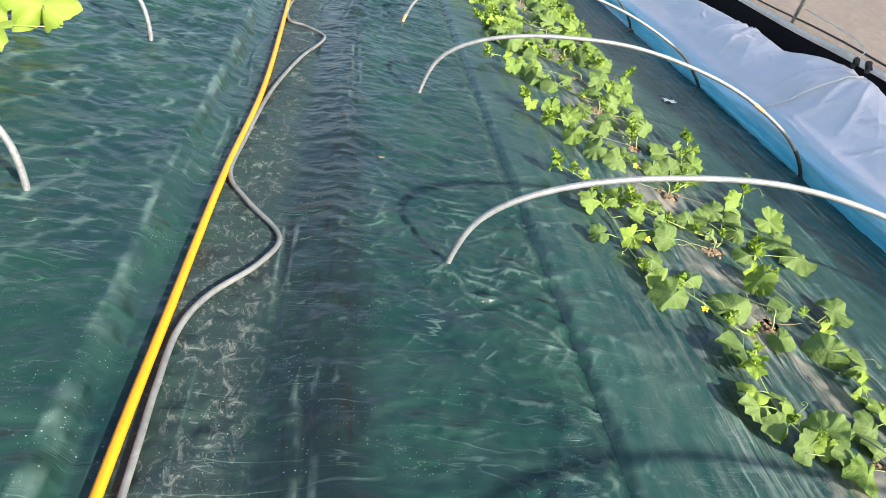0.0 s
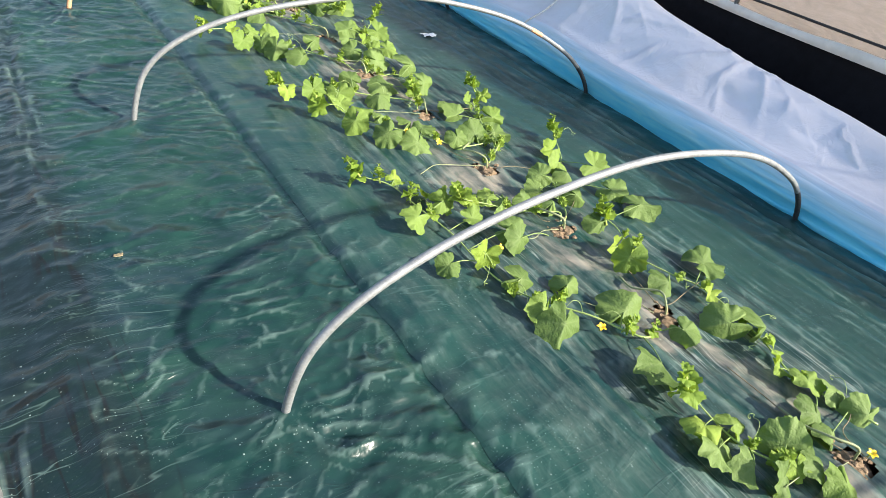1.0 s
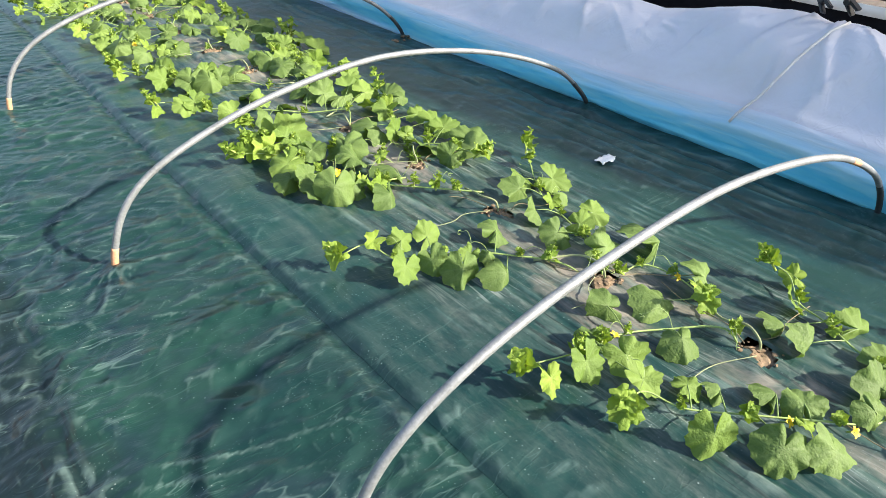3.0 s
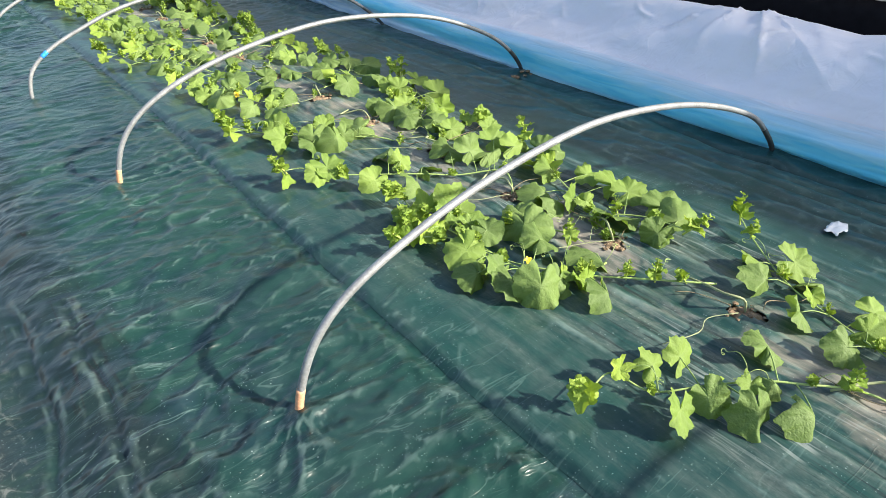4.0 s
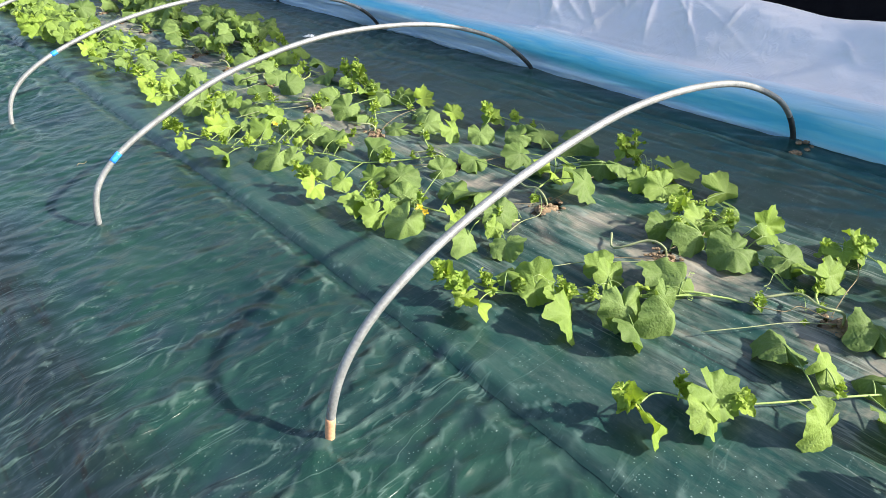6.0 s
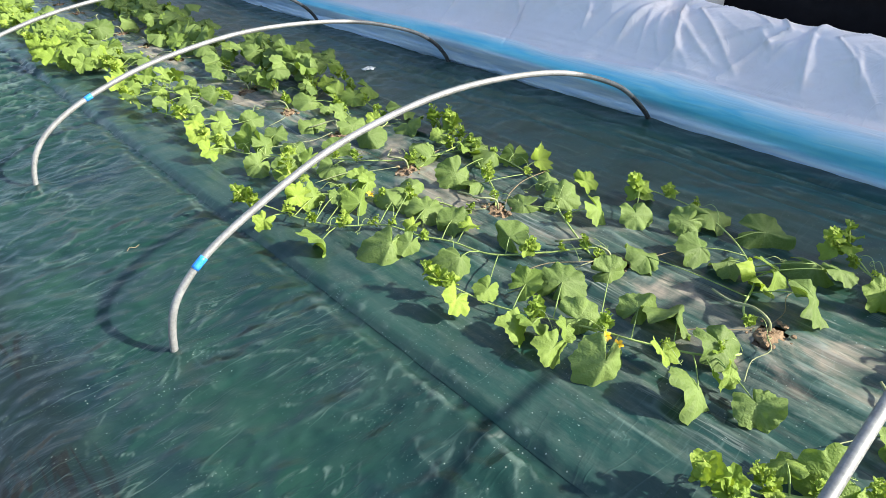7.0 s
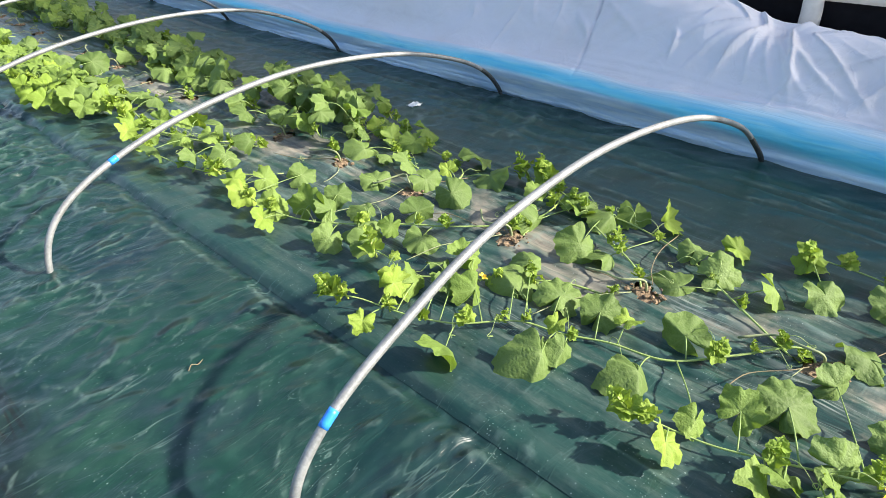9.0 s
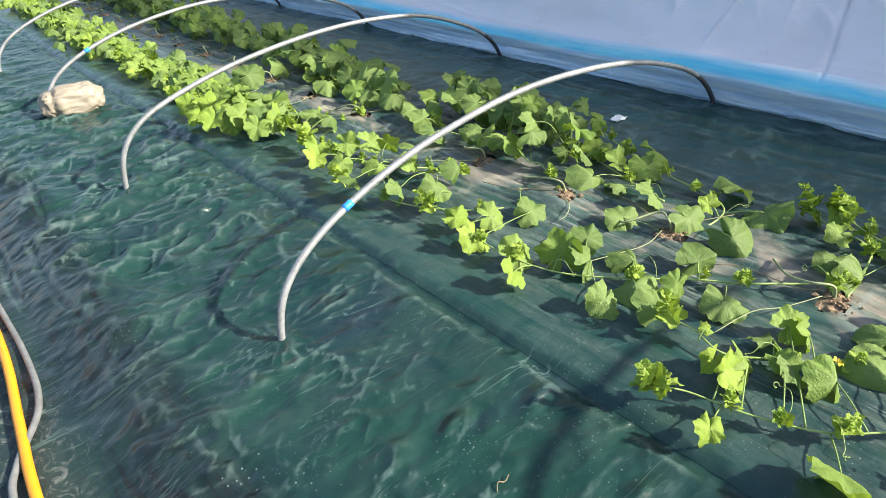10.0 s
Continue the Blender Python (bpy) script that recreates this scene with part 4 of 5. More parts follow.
def dress(vines, rng, every=0.10):
    """Growing points, tendrils and small side shoots along the stems."""
    for part, pts in vines:
        end, before = pts[-1], pts[-5]
        lean = math.degrees(math.atan2(end.y - before.y, end.x - before.x))
        f = rng.uniform(1.15, 1.45)
        mesh_part("shoot_tip", rng.choice(TIPS), part, "bright yellow-green shoot tip", Matrix.Translation(end - Vector((0, 0, 0.01))) @ pose(0, 0, 0, 0, 0, lean) @ pose(0, 0, 0, rng.uniform(-20, 20), rng.uniform(15, 40), 0) @ Matrix.Diagonal((f, f, f, 1)))
        total, nxt = 0.0, every
        for k in range(len(pts) - 3):
            total += (pts[k + 1] - pts[k]).length
            if total < nxt:
                continue
            nxt += every * rng.uniform(0.6, 1.4)
            p = pts[k]
            if rng.random() < 0.45:
                mesh_part("tendril", rng.choice(TENDRILS), part, "thin curled tendril", Matrix.Translation(p) @ pose(0, 0, 0, rng.uniform(-20, 20), 0, rng.uniform(0, 360)))
            if rng.random() < 0.70:
                f = rng.uniform(0.45, 0.95)
                mesh_part("shoot_tip", rng.choice(TIPS), part, "bright yellow-green shoot tip", Matrix.Translation(p) @ pose(0, 0, 0, rng.uniform(-30, 30), rng.uniform(-30, 30), rng.uniform(0, 360)) @ Matrix.Diagonal((f, f, f, 1)))


def bare_stem(plant, rng):
    """The pale stem at the hole, and dry runners trailing off it."""
    st = [(0, 0, -0.02), (0.008, 0.004, 0.03), (-0.004, 0.012, 0.07), (rng.uniform(-0.05, 0.03), 0.06, 0.075), (rng.uniform(-0.08, 0.06), 0.13, 0.045), (rng.uniform(-0.1, 0.1), 0.20, 0.03)]
    mesh_part("stem", mesh_of("stem", *tube_data(spline(st, 4), 0.0036, 7), [M_PALE]), plant, "pale bare stem")
    for n in range(3):
        a = rng.uniform(-0.7, 0.7) + (0, math.pi, 1.9)[n]
        reach = rng.uniform(0.7, 1.4)
        q = [Vector((d * math.cos(a) + rng.uniform(-0.02, 0.02), d * math.sin(a) + rng.uniform(-0.03, 0.03), 0.032 + rng.uniform(0, 0.012))) for d in (0.03, 0.10 * reach, 0.18 * reach, 0.27 * reach)]
        mesh_part("dry_runner", mesh_of("dry_runner", *tube_data(spline(q, 4), 0.0014, 6), [(M_STRAW, M_PALE)[n % 2]]), plant, "dry tan runner")


def melon(number, runners, old=(), fresh=(), young=(), bloom=(), lift=0.0):
    """One plant at its hole: stems through their knots, and leaves (place and radius) by age."""
    rng = random.Random(900 + number)
    x, y = HOLES[number]
    plant = thing("melon_plant", (x, y, 0), "young trailing melon plant with yellow-green tips growing from a film hole", "melon plant", "melon plants along the bed")
    vines = [runner(plant, r, rng) for r in runners]
    for spots, lib, name, label in ((old, OLD, "leaf", ""), (fresh, FRESH, "leaf", ""), (young, YOUNG, "young_leaf", "bright young leaf")):
        for px, py, r in spots:
            put_leaf(vines, (px, py), r * 1.09, lib, rng, name, label, lift if px > 0.12 else 0.35 * lift, 0.0 if r > 0.03 else 0.4)
    for px, py, r in bloom:
        mesh_part("flower", FLOWER, vines[0][0], "small yellow flower", Matrix.Translation((px, py, 0.035)) @ pose(0, 0, 0, rng.uniform(10, 50), rng.uniform(-30, 20), 0))
    dress(vines, rng)
    bare_stem(plant, rng)


melon(-2,
      runners=[[(-0.07, -0.02), (-0.20, 0.09), (-0.26, 0.17), (-0.27, 0.25), (-0.28, 0.32)]],
      old=[(-0.35, 0.17, 0.052), (-0.17, 0.12, 0.056), (-0.08, 0.11, 0.041), (-0.27, 0.05, 0.046), (-0.31, 0.10, 0.045), (-0.14, 0.02, 0.048)],
      fresh=[(-0.23, 0.21, 0.039), (-0.14, -0.04, 0.048)],
      young=[(-0.33, 0.24, 0.042), (-0.20, 0.05, 0.031)],
      bloom=[(0.04, -0.01, 0.020)])
melon(-1,
      runners=[[(-0.03, -0.02), (-0.15, -0.05), (-0.19, 0.00), (-0.25, 0.08), (-0.37, 0.23), (-0.40, 0.38), (-0.40, 0.57), (-0.43, 0.74), (-0.46, 0.88), (-0.54, 0.94)], [(0.21, -0.56), (0.19, -0.44), (0.16, -0.34), (0.22, -0.19), (0.25, 0.03), (0.18, 0.14), (0.14, 0.26), (0.18, 0.38), (0.18, 0.44)]],
      old=[(-0.53, 0.42, 0.038), (-0.21, 0.49, 0.049), (-0.34, 0.28, 0.053), (-0.22, 0.21, 0.042), (-0.38, 0.06, 0.062), (-0.14, 0.05, 0.067), (-0.22, -0.17, 0.068), (-0.04, -0.10, 0.043), (0.42, 0.47, 0.065), (0.14, 0.44, 0.047), (0.11, 0.09, 0.055), (0.35, 0.12, 0.064), (0.11, -0.12, 0.064), (0.24, -0.19, 0.059), (0.20, -0.45, 0.044), (0.19, -0.53, 0.053), (0.03, -0.47, 0.050), (0.04, -0.52, 0.043)],
      fresh=[(-0.50, 0.65, 0.045), (-0.34, 0.72, 0.046), (-0.29, 0.61, 0.042), (-0.38, 0.14, 0.047), (0.05, 0.22, 0.055), (0.14, -0.39, 0.043)],
      young=[(-0.43, 0.90, 0.028), (-0.37, 0.83, 0.042), (-0.40, 0.41, 0.041), (0.08, 0.31, 0.035), (0.21, 0.00, 0.027), (0.16, -0.26, 0.029), (0.13, -0.31, 0.031)],
      bloom=[(-0.26, 0.03, 0.020), (-0.31, 0.46, 0.020)])
melon(0,
      runners=[[(-0.02, 0.00), (0.08, 0.07), (0.12, 0.16), (0.21, 0.27), (0.37, 0.42), (0.43, 0.52), (0.47, 0.58)], [(-0.02, 0.00), (0.06, 0.08), (-0.01, 0.12), (-0.12, 0.16), (-0.19, 0.19), (-0.29, 0.22)]],
      old=[(0.13, 0.30, 0.047), (0.26, 0.26, 0.045), (0.24, 0.19, 0.054), (0.05, 0.21, 0.041), (0.18, 0.12, 0.047), (0.05, 0.12, 0.037), (-0.06, 0.15, 0.039), (-0.11, 0.21, 0.040), (-0.19, 0.12, 0.032), (-0.25, -0.04, 0.049), (0.38, 0.11, 0.056)],
      fresh=[(0.28, 0.36, 0.050), (0.45, 0.29, 0.059), (-0.19, 0.22, 0.035)],
      young=[(0.35, 0.48, 0.040), (-0.26, 0.21, 0.026)])
melon(1,
      runners=[[(-0.01, 0.01), (0.09, 0.07), (0.18, 0.17), (0.01, 0.18), (-0.11, 0.27), (-0.23, 0.39), (-0.33, 0.49), (-0.37, 0.57), (-0.44, 0.58)], [(-0.01, 0.01), (0.18, 0.17), (0.22, 0.32), (0.26, 0.42), (0.31, 0.51), (0.39, 0.58), (0.39, 0.63)]],
      old=[(-0.21, 0.47, 0.031), (-0.30, 0.28, 0.055), (-0.20, 0.20, 0.058), (-0.12, 0.38, 0.039), (-0.10, 0.32, 0.045), (0.10, 0.23, 0.059), (0.22, 0.22, 0.062), (0.14, 0.48, 0.045), (0.12, 0.40, 0.053), (-0.01, 0.19, 0.044)],
      fresh=[(-0.38, 0.39, 0.052), (-0.26, 0.52, 0.037), (0.27, 0.52, 0.040), (0.30, 0.34, 0.049)],
      young=[(-0.46, 0.56, 0.035), (-0.17, 0.28, 0.023), (0.40, 0.58, 0.033)],
      bloom=[(-0.18, 0.33, 0.020), (-0.09, 0.22, 0.020)])
melon(2,
      runners=[[(-0.04, 0.01), (0.00, 0.10), (-0.12, 0.21), (-0.24, 0.27), (-0.40, 0.28), (-0.54, 0.32)]],
      old=[(-0.20, 0.36, 0.049), (-0.17, 0.13, 0.050), (-0.33, 0.30, 0.041)],
      fresh=[(-0.43, 0.23, 0.047), (-0.33, 0.18, 0.050), (-0.36, 0.11, 0.042)],
      young=[(-0.54, 0.25, 0.035)],
      bloom=[(-0.28, 0.27, 0.020)])
melon(3,
      runners=[[(-0.01, -0.01), (0.07, 0.08), (0.17, 0.28), (0.24, 0.47), (0.38, 0.66), (0.45, 0.75)], [(-0.01, -0.01), (0.14, -0.02), (0.18, -0.12), (0.11, -0.26)], [(-0.02, -0.02), (-0.03, 0.13), (-0.15, 0.26), (-0.21, 0.32), (-0.32, 0.39), (-0.43, 0.47), (-0.47, 0.56), (-0.57, 0.55)]],
      old=[(0.11, 0.07, 0.064), (0.27, -0.01, 0.076), (0.00, -0.19, 0.067), (0.21, -0.21, 0.058), (0.04, 0.23, 0.050), (0.15, 0.51, 0.056), (0.09, 0.37, 0.048), (0.29, 0.40, 0.047), (-0.38, 0.35, 0.046), (-0.35, 0.25, 0.053), (-0.25, 0.17, 0.053), (-0.09, 0.37, 0.054), (-0.21, 0.28, 0.028)],
      fresh=[(0.16, 0.22, 0.041), (0.26, 0.24, 0.049), (0.26, 0.59, 0.051), (0.35, 0.50, 0.058), (-0.47, 0.37, 0.048), (-0.37, 0.51, 0.039), (-0.28, 0.49, 0.047), (-0.26, 0.32, 0.029)],
      young=[(0.14, -0.22, 0.023), (0.20, 0.39, 0.027), (-0.46, 0.55, 0.028)],
      bloom=[(0.16, -0.13, 0.020)])
melon(4,
      runners=[[(0.05, 0.12), (-0.09, 0.27), (-0.21, 0.42), (-0.32, 0.59), (-0.37, 0.74), (-0.41, 0.83), (-0.53, 0.88)]],
      old=[(-0.43, 0.49, 0.060), (-0.19, 0.60, 0.059)],
      fresh=[(-0.44, 0.63, 0.044)],
      young=[(-0.27, 0.37, 0.027), (-0.28, 0.43, 0.022), (-0.10, 0.56, 0.024)],
      bloom=[(-0.32, 0.53, 0.020)])
melon(5,
      runners=[[(-0.04, -0.04), (-0.16, -0.07), (-0.27, -0.04), (-0.35, 0.07), (-0.35, 0.26), (-0.38, 0.44), (-0.40, 0.56), (-0.46, 0.51)], [(-0.04, -0.04), (0.10, 0.20), (0.20, 0.44), (0.31, 0.64), (0.36, 0.74)], [(-0.04, -0.04), (0.09, 0.10), (0.17, 0.01), (0.18, -0.15)], [(-0.05, -0.04), (-0.09, 0.14), (-0.20, 0.25), (-0.28, 0.40), (-0.39, 0.46), (-0.39, 0.59), (-0.37, 0.68), (-0.40, 0.68)]],
      old=[(-0.51, 0.10, 0.050), (-0.45, 0.06, 0.061), (-0.44, -0.09, 0.068), (-0.21, 0.19, 0.080), (-0.31, 0.26, 0.053), (-0.14, -0.02, 0.063), (-0.28, -0.21, 0.058), (-0.36, -0.08, 0.049), (-0.12, 0.33, 0.053), (0.02, 0.34, 0.065), (0.10, 0.06, 0.078), (0.24, -0.10, 0.084), (0.08, -0.10, 0.051), (0.33, 0.62, 0.065), (0.29, -0.01, 0.076), (0.02, 0.28, 0.057), (-0.14, 0.29, 0.051), (0.36, 0.56, 0.039)],
      fresh=[(-0.27, 0.50, 0.072), (-0.29, 0.34, 0.056), (-0.46, 0.22, 0.064), (-0.28, -0.08, 0.039), (0.08, 0.25, 0.059), (0.29, 0.21, 0.061), (0.29, 0.34, 0.050), (0.18, 0.57, 0.057), (0.18, 0.45, 0.055), (-0.32, 0.45, 0.050), (-0.33, 0.34, 0.040), (-0.41, 0.25, 0.041), (0.28, 0.14, 0.057), (0.11, 0.20, 0.032)],
      young=[(-0.46, 0.52, 0.051), (-0.47, 0.39, 0.044), (-0.37, 0.55, 0.052), (-0.26, -0.11, 0.033), (0.11, -0.11, 0.029), (-0.45, 0.57, 0.036), (-0.43, 0.49, 0.046), (-0.42, 0.41, 0.045), (-0.50, 0.42, 0.034), (0.22, 0.50, 0.044)],
      bloom=[(-0.32, 0.08, 0.020)])
melon(6,
      runners=[[(-0.02, -0.02), (0.04, 0.05), (0.09, 0.17), (-0.04, 0.26), (-0.14, 0.33), (-0.23, 0.40), (-0.36, 0.50), (-0.45, 0.58), (-0.51, 0.67), (-0.58, 0.68)]],
      old=[(0.15, 0.29, 0.062), (0.10, 0.34, 0.066), (0.05, 0.42, 0.066), (-0.14, 0.38, 0.058), (-0.17, 0.56, 0.061), (-0.25, 0.26, 0.059)],
      fresh=[(0.29, 0.27, 0.064), (0.26, 0.37, 0.060), (-0.18, 0.45, 0.045), (-0.37, 0.38, 0.055), (-0.45, 0.57, 0.055), (-0.51, 0.55, 0.045)],
      young=[(-0.61, 0.62, 0.035)])
melon(7,
      runners=[[(-0.02, -0.01), (-0.09, 0.26), (-0.25, 0.42), (-0.42, 0.58), (-0.51, 0.70), (-0.56, 0.82), (-0.59, 0.79)], [(-0.02, -0.01), (0.08, 0.10), (0.16, 0.10), (0.34, 0.17), (0.34, 0.12)], [(0.04, 0.07), (0.17, 0.34), (0.29, 0.59), (0.39, 0.81), (0.47, 0.93)]],
      old=[(-0.18, 0.36, 0.069), (-0.32, 0.29, 0.063), (-0.42, 0.33, 0.052), (0.07, 0.35, 0.067), (0.15, 0.20, 0.050)],
      fresh=[(-0.22, 0.58, 0.046), (-0.49, 0.48, 0.063), (-0.42, 0.65, 0.055), (0.36, 0.10, 0.058), (0.15, 0.14, 0.056), (0.24, 0.31, 0.042), (0.19, 0.52, 0.059), (0.17, 0.10, 0.049), (0.29, -0.01, 0.044), (0.30, 0.72, 0.058), (0.46, 0.74, 0.069), (0.44, 0.54, 0.065)],
      young=[(-0.63, 0.67, 0.037), (0.28, 0.12, 0.034), (0.31, 0.34, 0.046)],
      bloom=[(-0.38, 1.18, 0.020)])
melon(8,
      runners=[[(-0.08, -0.19), (-0.12, -0.13), (-0.20, -0.06), (-0.26, 0.00), (-0.36, 0.09), (-0.45, 0.19), (-0.51, 0.26), (-0.52, 0.31), (-0.56, 0.33)], [(-0.03, -0.01), (0.16, 0.06), (0.36, 0.14), (0.46, 0.24), (0.45, 0.37), (0.53, 0.46), (0.51, 0.49)], [(0.24, -0.09), (0.34, 0.03), (0.25, 0.11)]],
      old=[(-0.10, -0.06, 0.059), (-0.21, -0.12, 0.042), (-0.35, -0.09, 0.058), (0.13, 0.09, 0.060), (0.13, -0.04, 0.066), (0.37, -0.03, 0.038), (0.18, -0.10, 0.039)],
      fresh=[(-0.42, 0.25, 0.034), (-0.43, 0.14, 0.040), (-0.40, 0.09, 0.032), (-0.21, 0.06, 0.044), (0.32, 0.31, 0.046), (0.23, -0.02, 0.034)],
      young=[(-0.58, 0.26, 0.028), (-0.21, -0.06, 0.022), (0.28, 0.10, 0.024)])
melon(9,
      runners=[[(-0.03, -0.01), (-0.19, 0.06), (-0.27, 0.20), (-0.32, 0.31), (-0.39, 0.46), (-0.43, 0.57), (-0.46, 0.67), (-0.49, 0.73)], [(-0.03, -0.01), (0.04, 0.09), (0.21, 0.14), (0.36, 0.28), (0.45, 0.46), (0.47, 0.61), (0.41, 0.66)]],
      old=[(-0.23, 0.49, 0.066), (-0.08, 0.43, 0.049), (0.06, 0.42, 0.057), (-0.11, 0.20, 0.076), (-0.17, 0.28, 0.049), (-0.18, 0.04, 0.059), (-0.37, 0.00, 0.062), (-0.31, -0.11, 0.050), (-0.46, 0.20, 0.064), (-0.33, 0.35, 0.056), (0.15, -0.05, 0.070), (0.36, 0.02, 0.070), (0.44, 0.20, 0.076), (0.43, 0.38, 0.067), (0.20, 0.32, 0.062), (0.31, 0.43, 0.049), (0.24, 0.56, 0.051), (0.37, -0.04, 0.048), (0.20, 0.23, 0.045)],
      fresh=[(-0.28, -0.02, 0.033), (-0.49, 0.33, 0.042), (-0.45, 0.42, 0.040), (-0.41, 0.35, 0.031), (-0.31, 0.56, 0.047), (-0.48, 0.45, 0.047), (0.25, 0.09, 0.055), (0.43, 0.64, 0.048)],
      young=[(-0.31, 0.13, 0.034), (-0.29, 0.00, 0.019), (-0.53, 0.63, 0.040), (0.17, 0.12, 0.053)],
      bloom=[(-0.33, 0.29, 0.020)])
melon(10,
      runners=[[(-0.03, -0.02), (0.03, 0.06), (-0.10, 0.18), (-0.22, 0.29), (-0.26, 0.43), (-0.31, 0.54), (-0.36, 0.65), (-0.47, 0.77), (-0.54, 0.90), (-0.58, 1.02), (-0.63, 1.07)], [(-0.03, -0.02), (0.09, 0.24), (0.27, 0.49), (0.32, 0.71), (0.30, 0.85), (0.33, 0.99), (0.36, 1.09)]],
      old=[(-0.25, 0.76, 0.076), (-0.19, 0.62, 0.061), (-0.11, 0.78, 0.050), (-0.46, 0.50, 0.072), (-0.40, 0.48, 0.041), (-0.35, 0.30, 0.066), (-0.18, 0.50, 0.055), (-0.14, 0.30, 0.060), (0.09, 0.93, 0.061), (0.02, 0.72, 0.062), (0.08, 0.64, 0.059), (0.05, 0.41, 0.065), (0.26, 0.75, 0.064), (0.20, 0.33, 0.063), (0.27, 0.45, 0.051)],
      fresh=[(-0.42, 0.97, 0.050), (-0.57, 0.70, 0.057), (-0.21, 0.97, 0.045), (-0.33, 0.82, 0.052), (-0.36, 0.92, 0.033), (-0.40, 0.14, 0.035), (0.35, 0.71, 0.055), (0.23, 0.85, 0.048), (0.30, 0.93, 0.050), (0.21, 0.19, 0.053)],
      young=[(-0.66, 0.93, 0.031), (-0.48, 0.99, 0.043), (-0.18, 0.42, 0.030), (-0.33, 0.55, 0.024), (0.36, 1.16, 0.033), (0.40, 0.61, 0.057), (0.37, 0.36, 0.045)])
melon(11,
      runners=[[(-0.03, -0.01), (0.06, 0.07), (0.19, 0.27), (0.35, 0.52), (0.34, 0.65), (0.35, 0.69)], [(-0.03, -0.01), (-0.12, 0.19), (-0.24, 0.35), (-0.34, 0.48), (-0.40, 0.57), (-0.39, 0.65), (-0.40, 0.70)]],
      old=[(-0.29, 0.51, 0.041), (-0.37, 0.42, 0.038)],
      fresh=[(-0.21, 0.46, 0.041)],
      young=[(-0.47, 0.56, 0.031), (-0.38, 0.63, 0.017)],
      bloom=[(-0.28, 0.38, 0.020)])
melon(12,
      runners=[[(-0.04, -0.03), (0.03, 0.03), (-0.01, 0.10), (-0.10, 0.20), (-0.17, 0.31), (-0.28, 0.43), (-0.38, 0.57), (-0.43, 0.71), (-0.43, 0.89), (-0.40, 1.07), (-0.41, 1.13)], [(-0.01, -0.01), (0.12, -0.01), (0.31, 0.03), (0.42, 0.13), (0.40, 0.15)]],
      old=[(-0.19, 0.87, 0.054), (-0.30, 0.55, 0.056), (-0.21, 0.63, 0.048), (-0.20, 0.47, 0.051), (-0.34, 0.37, 0.061), (-0.44, 0.40, 0.048), (-0.38, 0.27, 0.048), (-0.10, 0.32, 0.054), (-0.24, 0.17, 0.052), (0.14, 0.07, 0.047), (0.33, -0.07, 0.042)],
      fresh=[(-0.31, 0.94, 0.047), (-0.42, 0.72, 0.053), (-0.34, 0.63, 0.061), (-0.26, 0.30, 0.035), (0.27, 0.11, 0.037)],
      young=[(-0.41, 1.19, 0.029), (-0.41, 1.00, 0.043), (-0.46, 0.88, 0.049), (-0.52, 0.65, 0.041)])
melon(13,
      runners=[[(0.02, -0.02), (0.24, -0.04), (0.32, 0.22), (0.39, 0.44), (0.44, 0.60)], [(0.16, 0.13), (0.17, 0.21), (0.30, 0.54), (0.30, 0.64)]],
      old=[(0.09, 0.39, 0.067), (-0.04, 0.16, 0.057), (0.12, 0.15, 0.054), (0.06, -0.03, 0.057), (0.35, -0.03, 0.066), (0.25, -0.18, 0.067), (0.03, -0.19, 0.063), (0.14, 0.29, 0.042)],
      fresh=[(0.28, 0.40, 0.055), (0.29, 0.30, 0.058), (0.43, 0.34, 0.056)],
      young=[(0.18, -0.01, 0.031), (0.30, 0.55, 0.039)])
melon(14,
      runners=[[(-0.02, -0.02), (0.11, 0.20), (0.12, 0.30), (0.30, 0.60), (0.43, 0.88)]],
      old=[(0.13, 0.26, 0.055), (0.08, 0.58, 0.045), (0.21, 0.68, 0.052), (0.28, 0.48, 0.051), (0.18, 0.79, 0.053), (0.42, 0.79, 0.048), (0.06, 0.49, 0.039)],
      fresh=[(0.09, 0.49, 0.054), (0.08, 0.33, 0.051), (0.12, 0.42, 0.041)],
      lift=0.09)
melon(15,
      runners=[[(-0.03, -0.04), (-0.21, 0.03), (-0.29, 0.20), (-0.38, 0.48), (-0.34, 0.82), (-0.38, 0.87)], [(-0.03, -0.04), (0.11, 0.17), (0.08, 0.31), (0.14, 0.59), (0.28, 0.99), (0.33, 1.40)]],
      old=[(-0.53, 0.12, 0.048), (-0.45, -0.05, 0.046), (-0.37, -0.15, 0.051), (-0.23, -0.10, 0.044), (-0.20, 0.17, 0.047), (-0.24, 0.88, 0.057), (-0.21, 0.78, 0.051), (0.09, 0.93, 0.061), (0.12, 0.78, 0.065), (0.13, 1.03, 0.068), (0.01, 0.40, 0.053), (-0.03, 0.27, 0.055), (0.10, 0.58, 0.051), (0.15, 0.85, 0.060), (0.21, 1.36, 0.065)],
      fresh=[(-0.50, 0.27, 0.046), (-0.35, 0.43, 0.045), (-0.27, 0.38, 0.050), (-0.39, 0.17, 0.046), (-0.30, 0.11, 0.041)],
      young=[(-0.42, 0.67, 0.043), (-0.46, 0.51, 0.045), (-0.53, 0.41, 0.039), (-0.24, 0.30, 0.042)],
      lift=0.09)
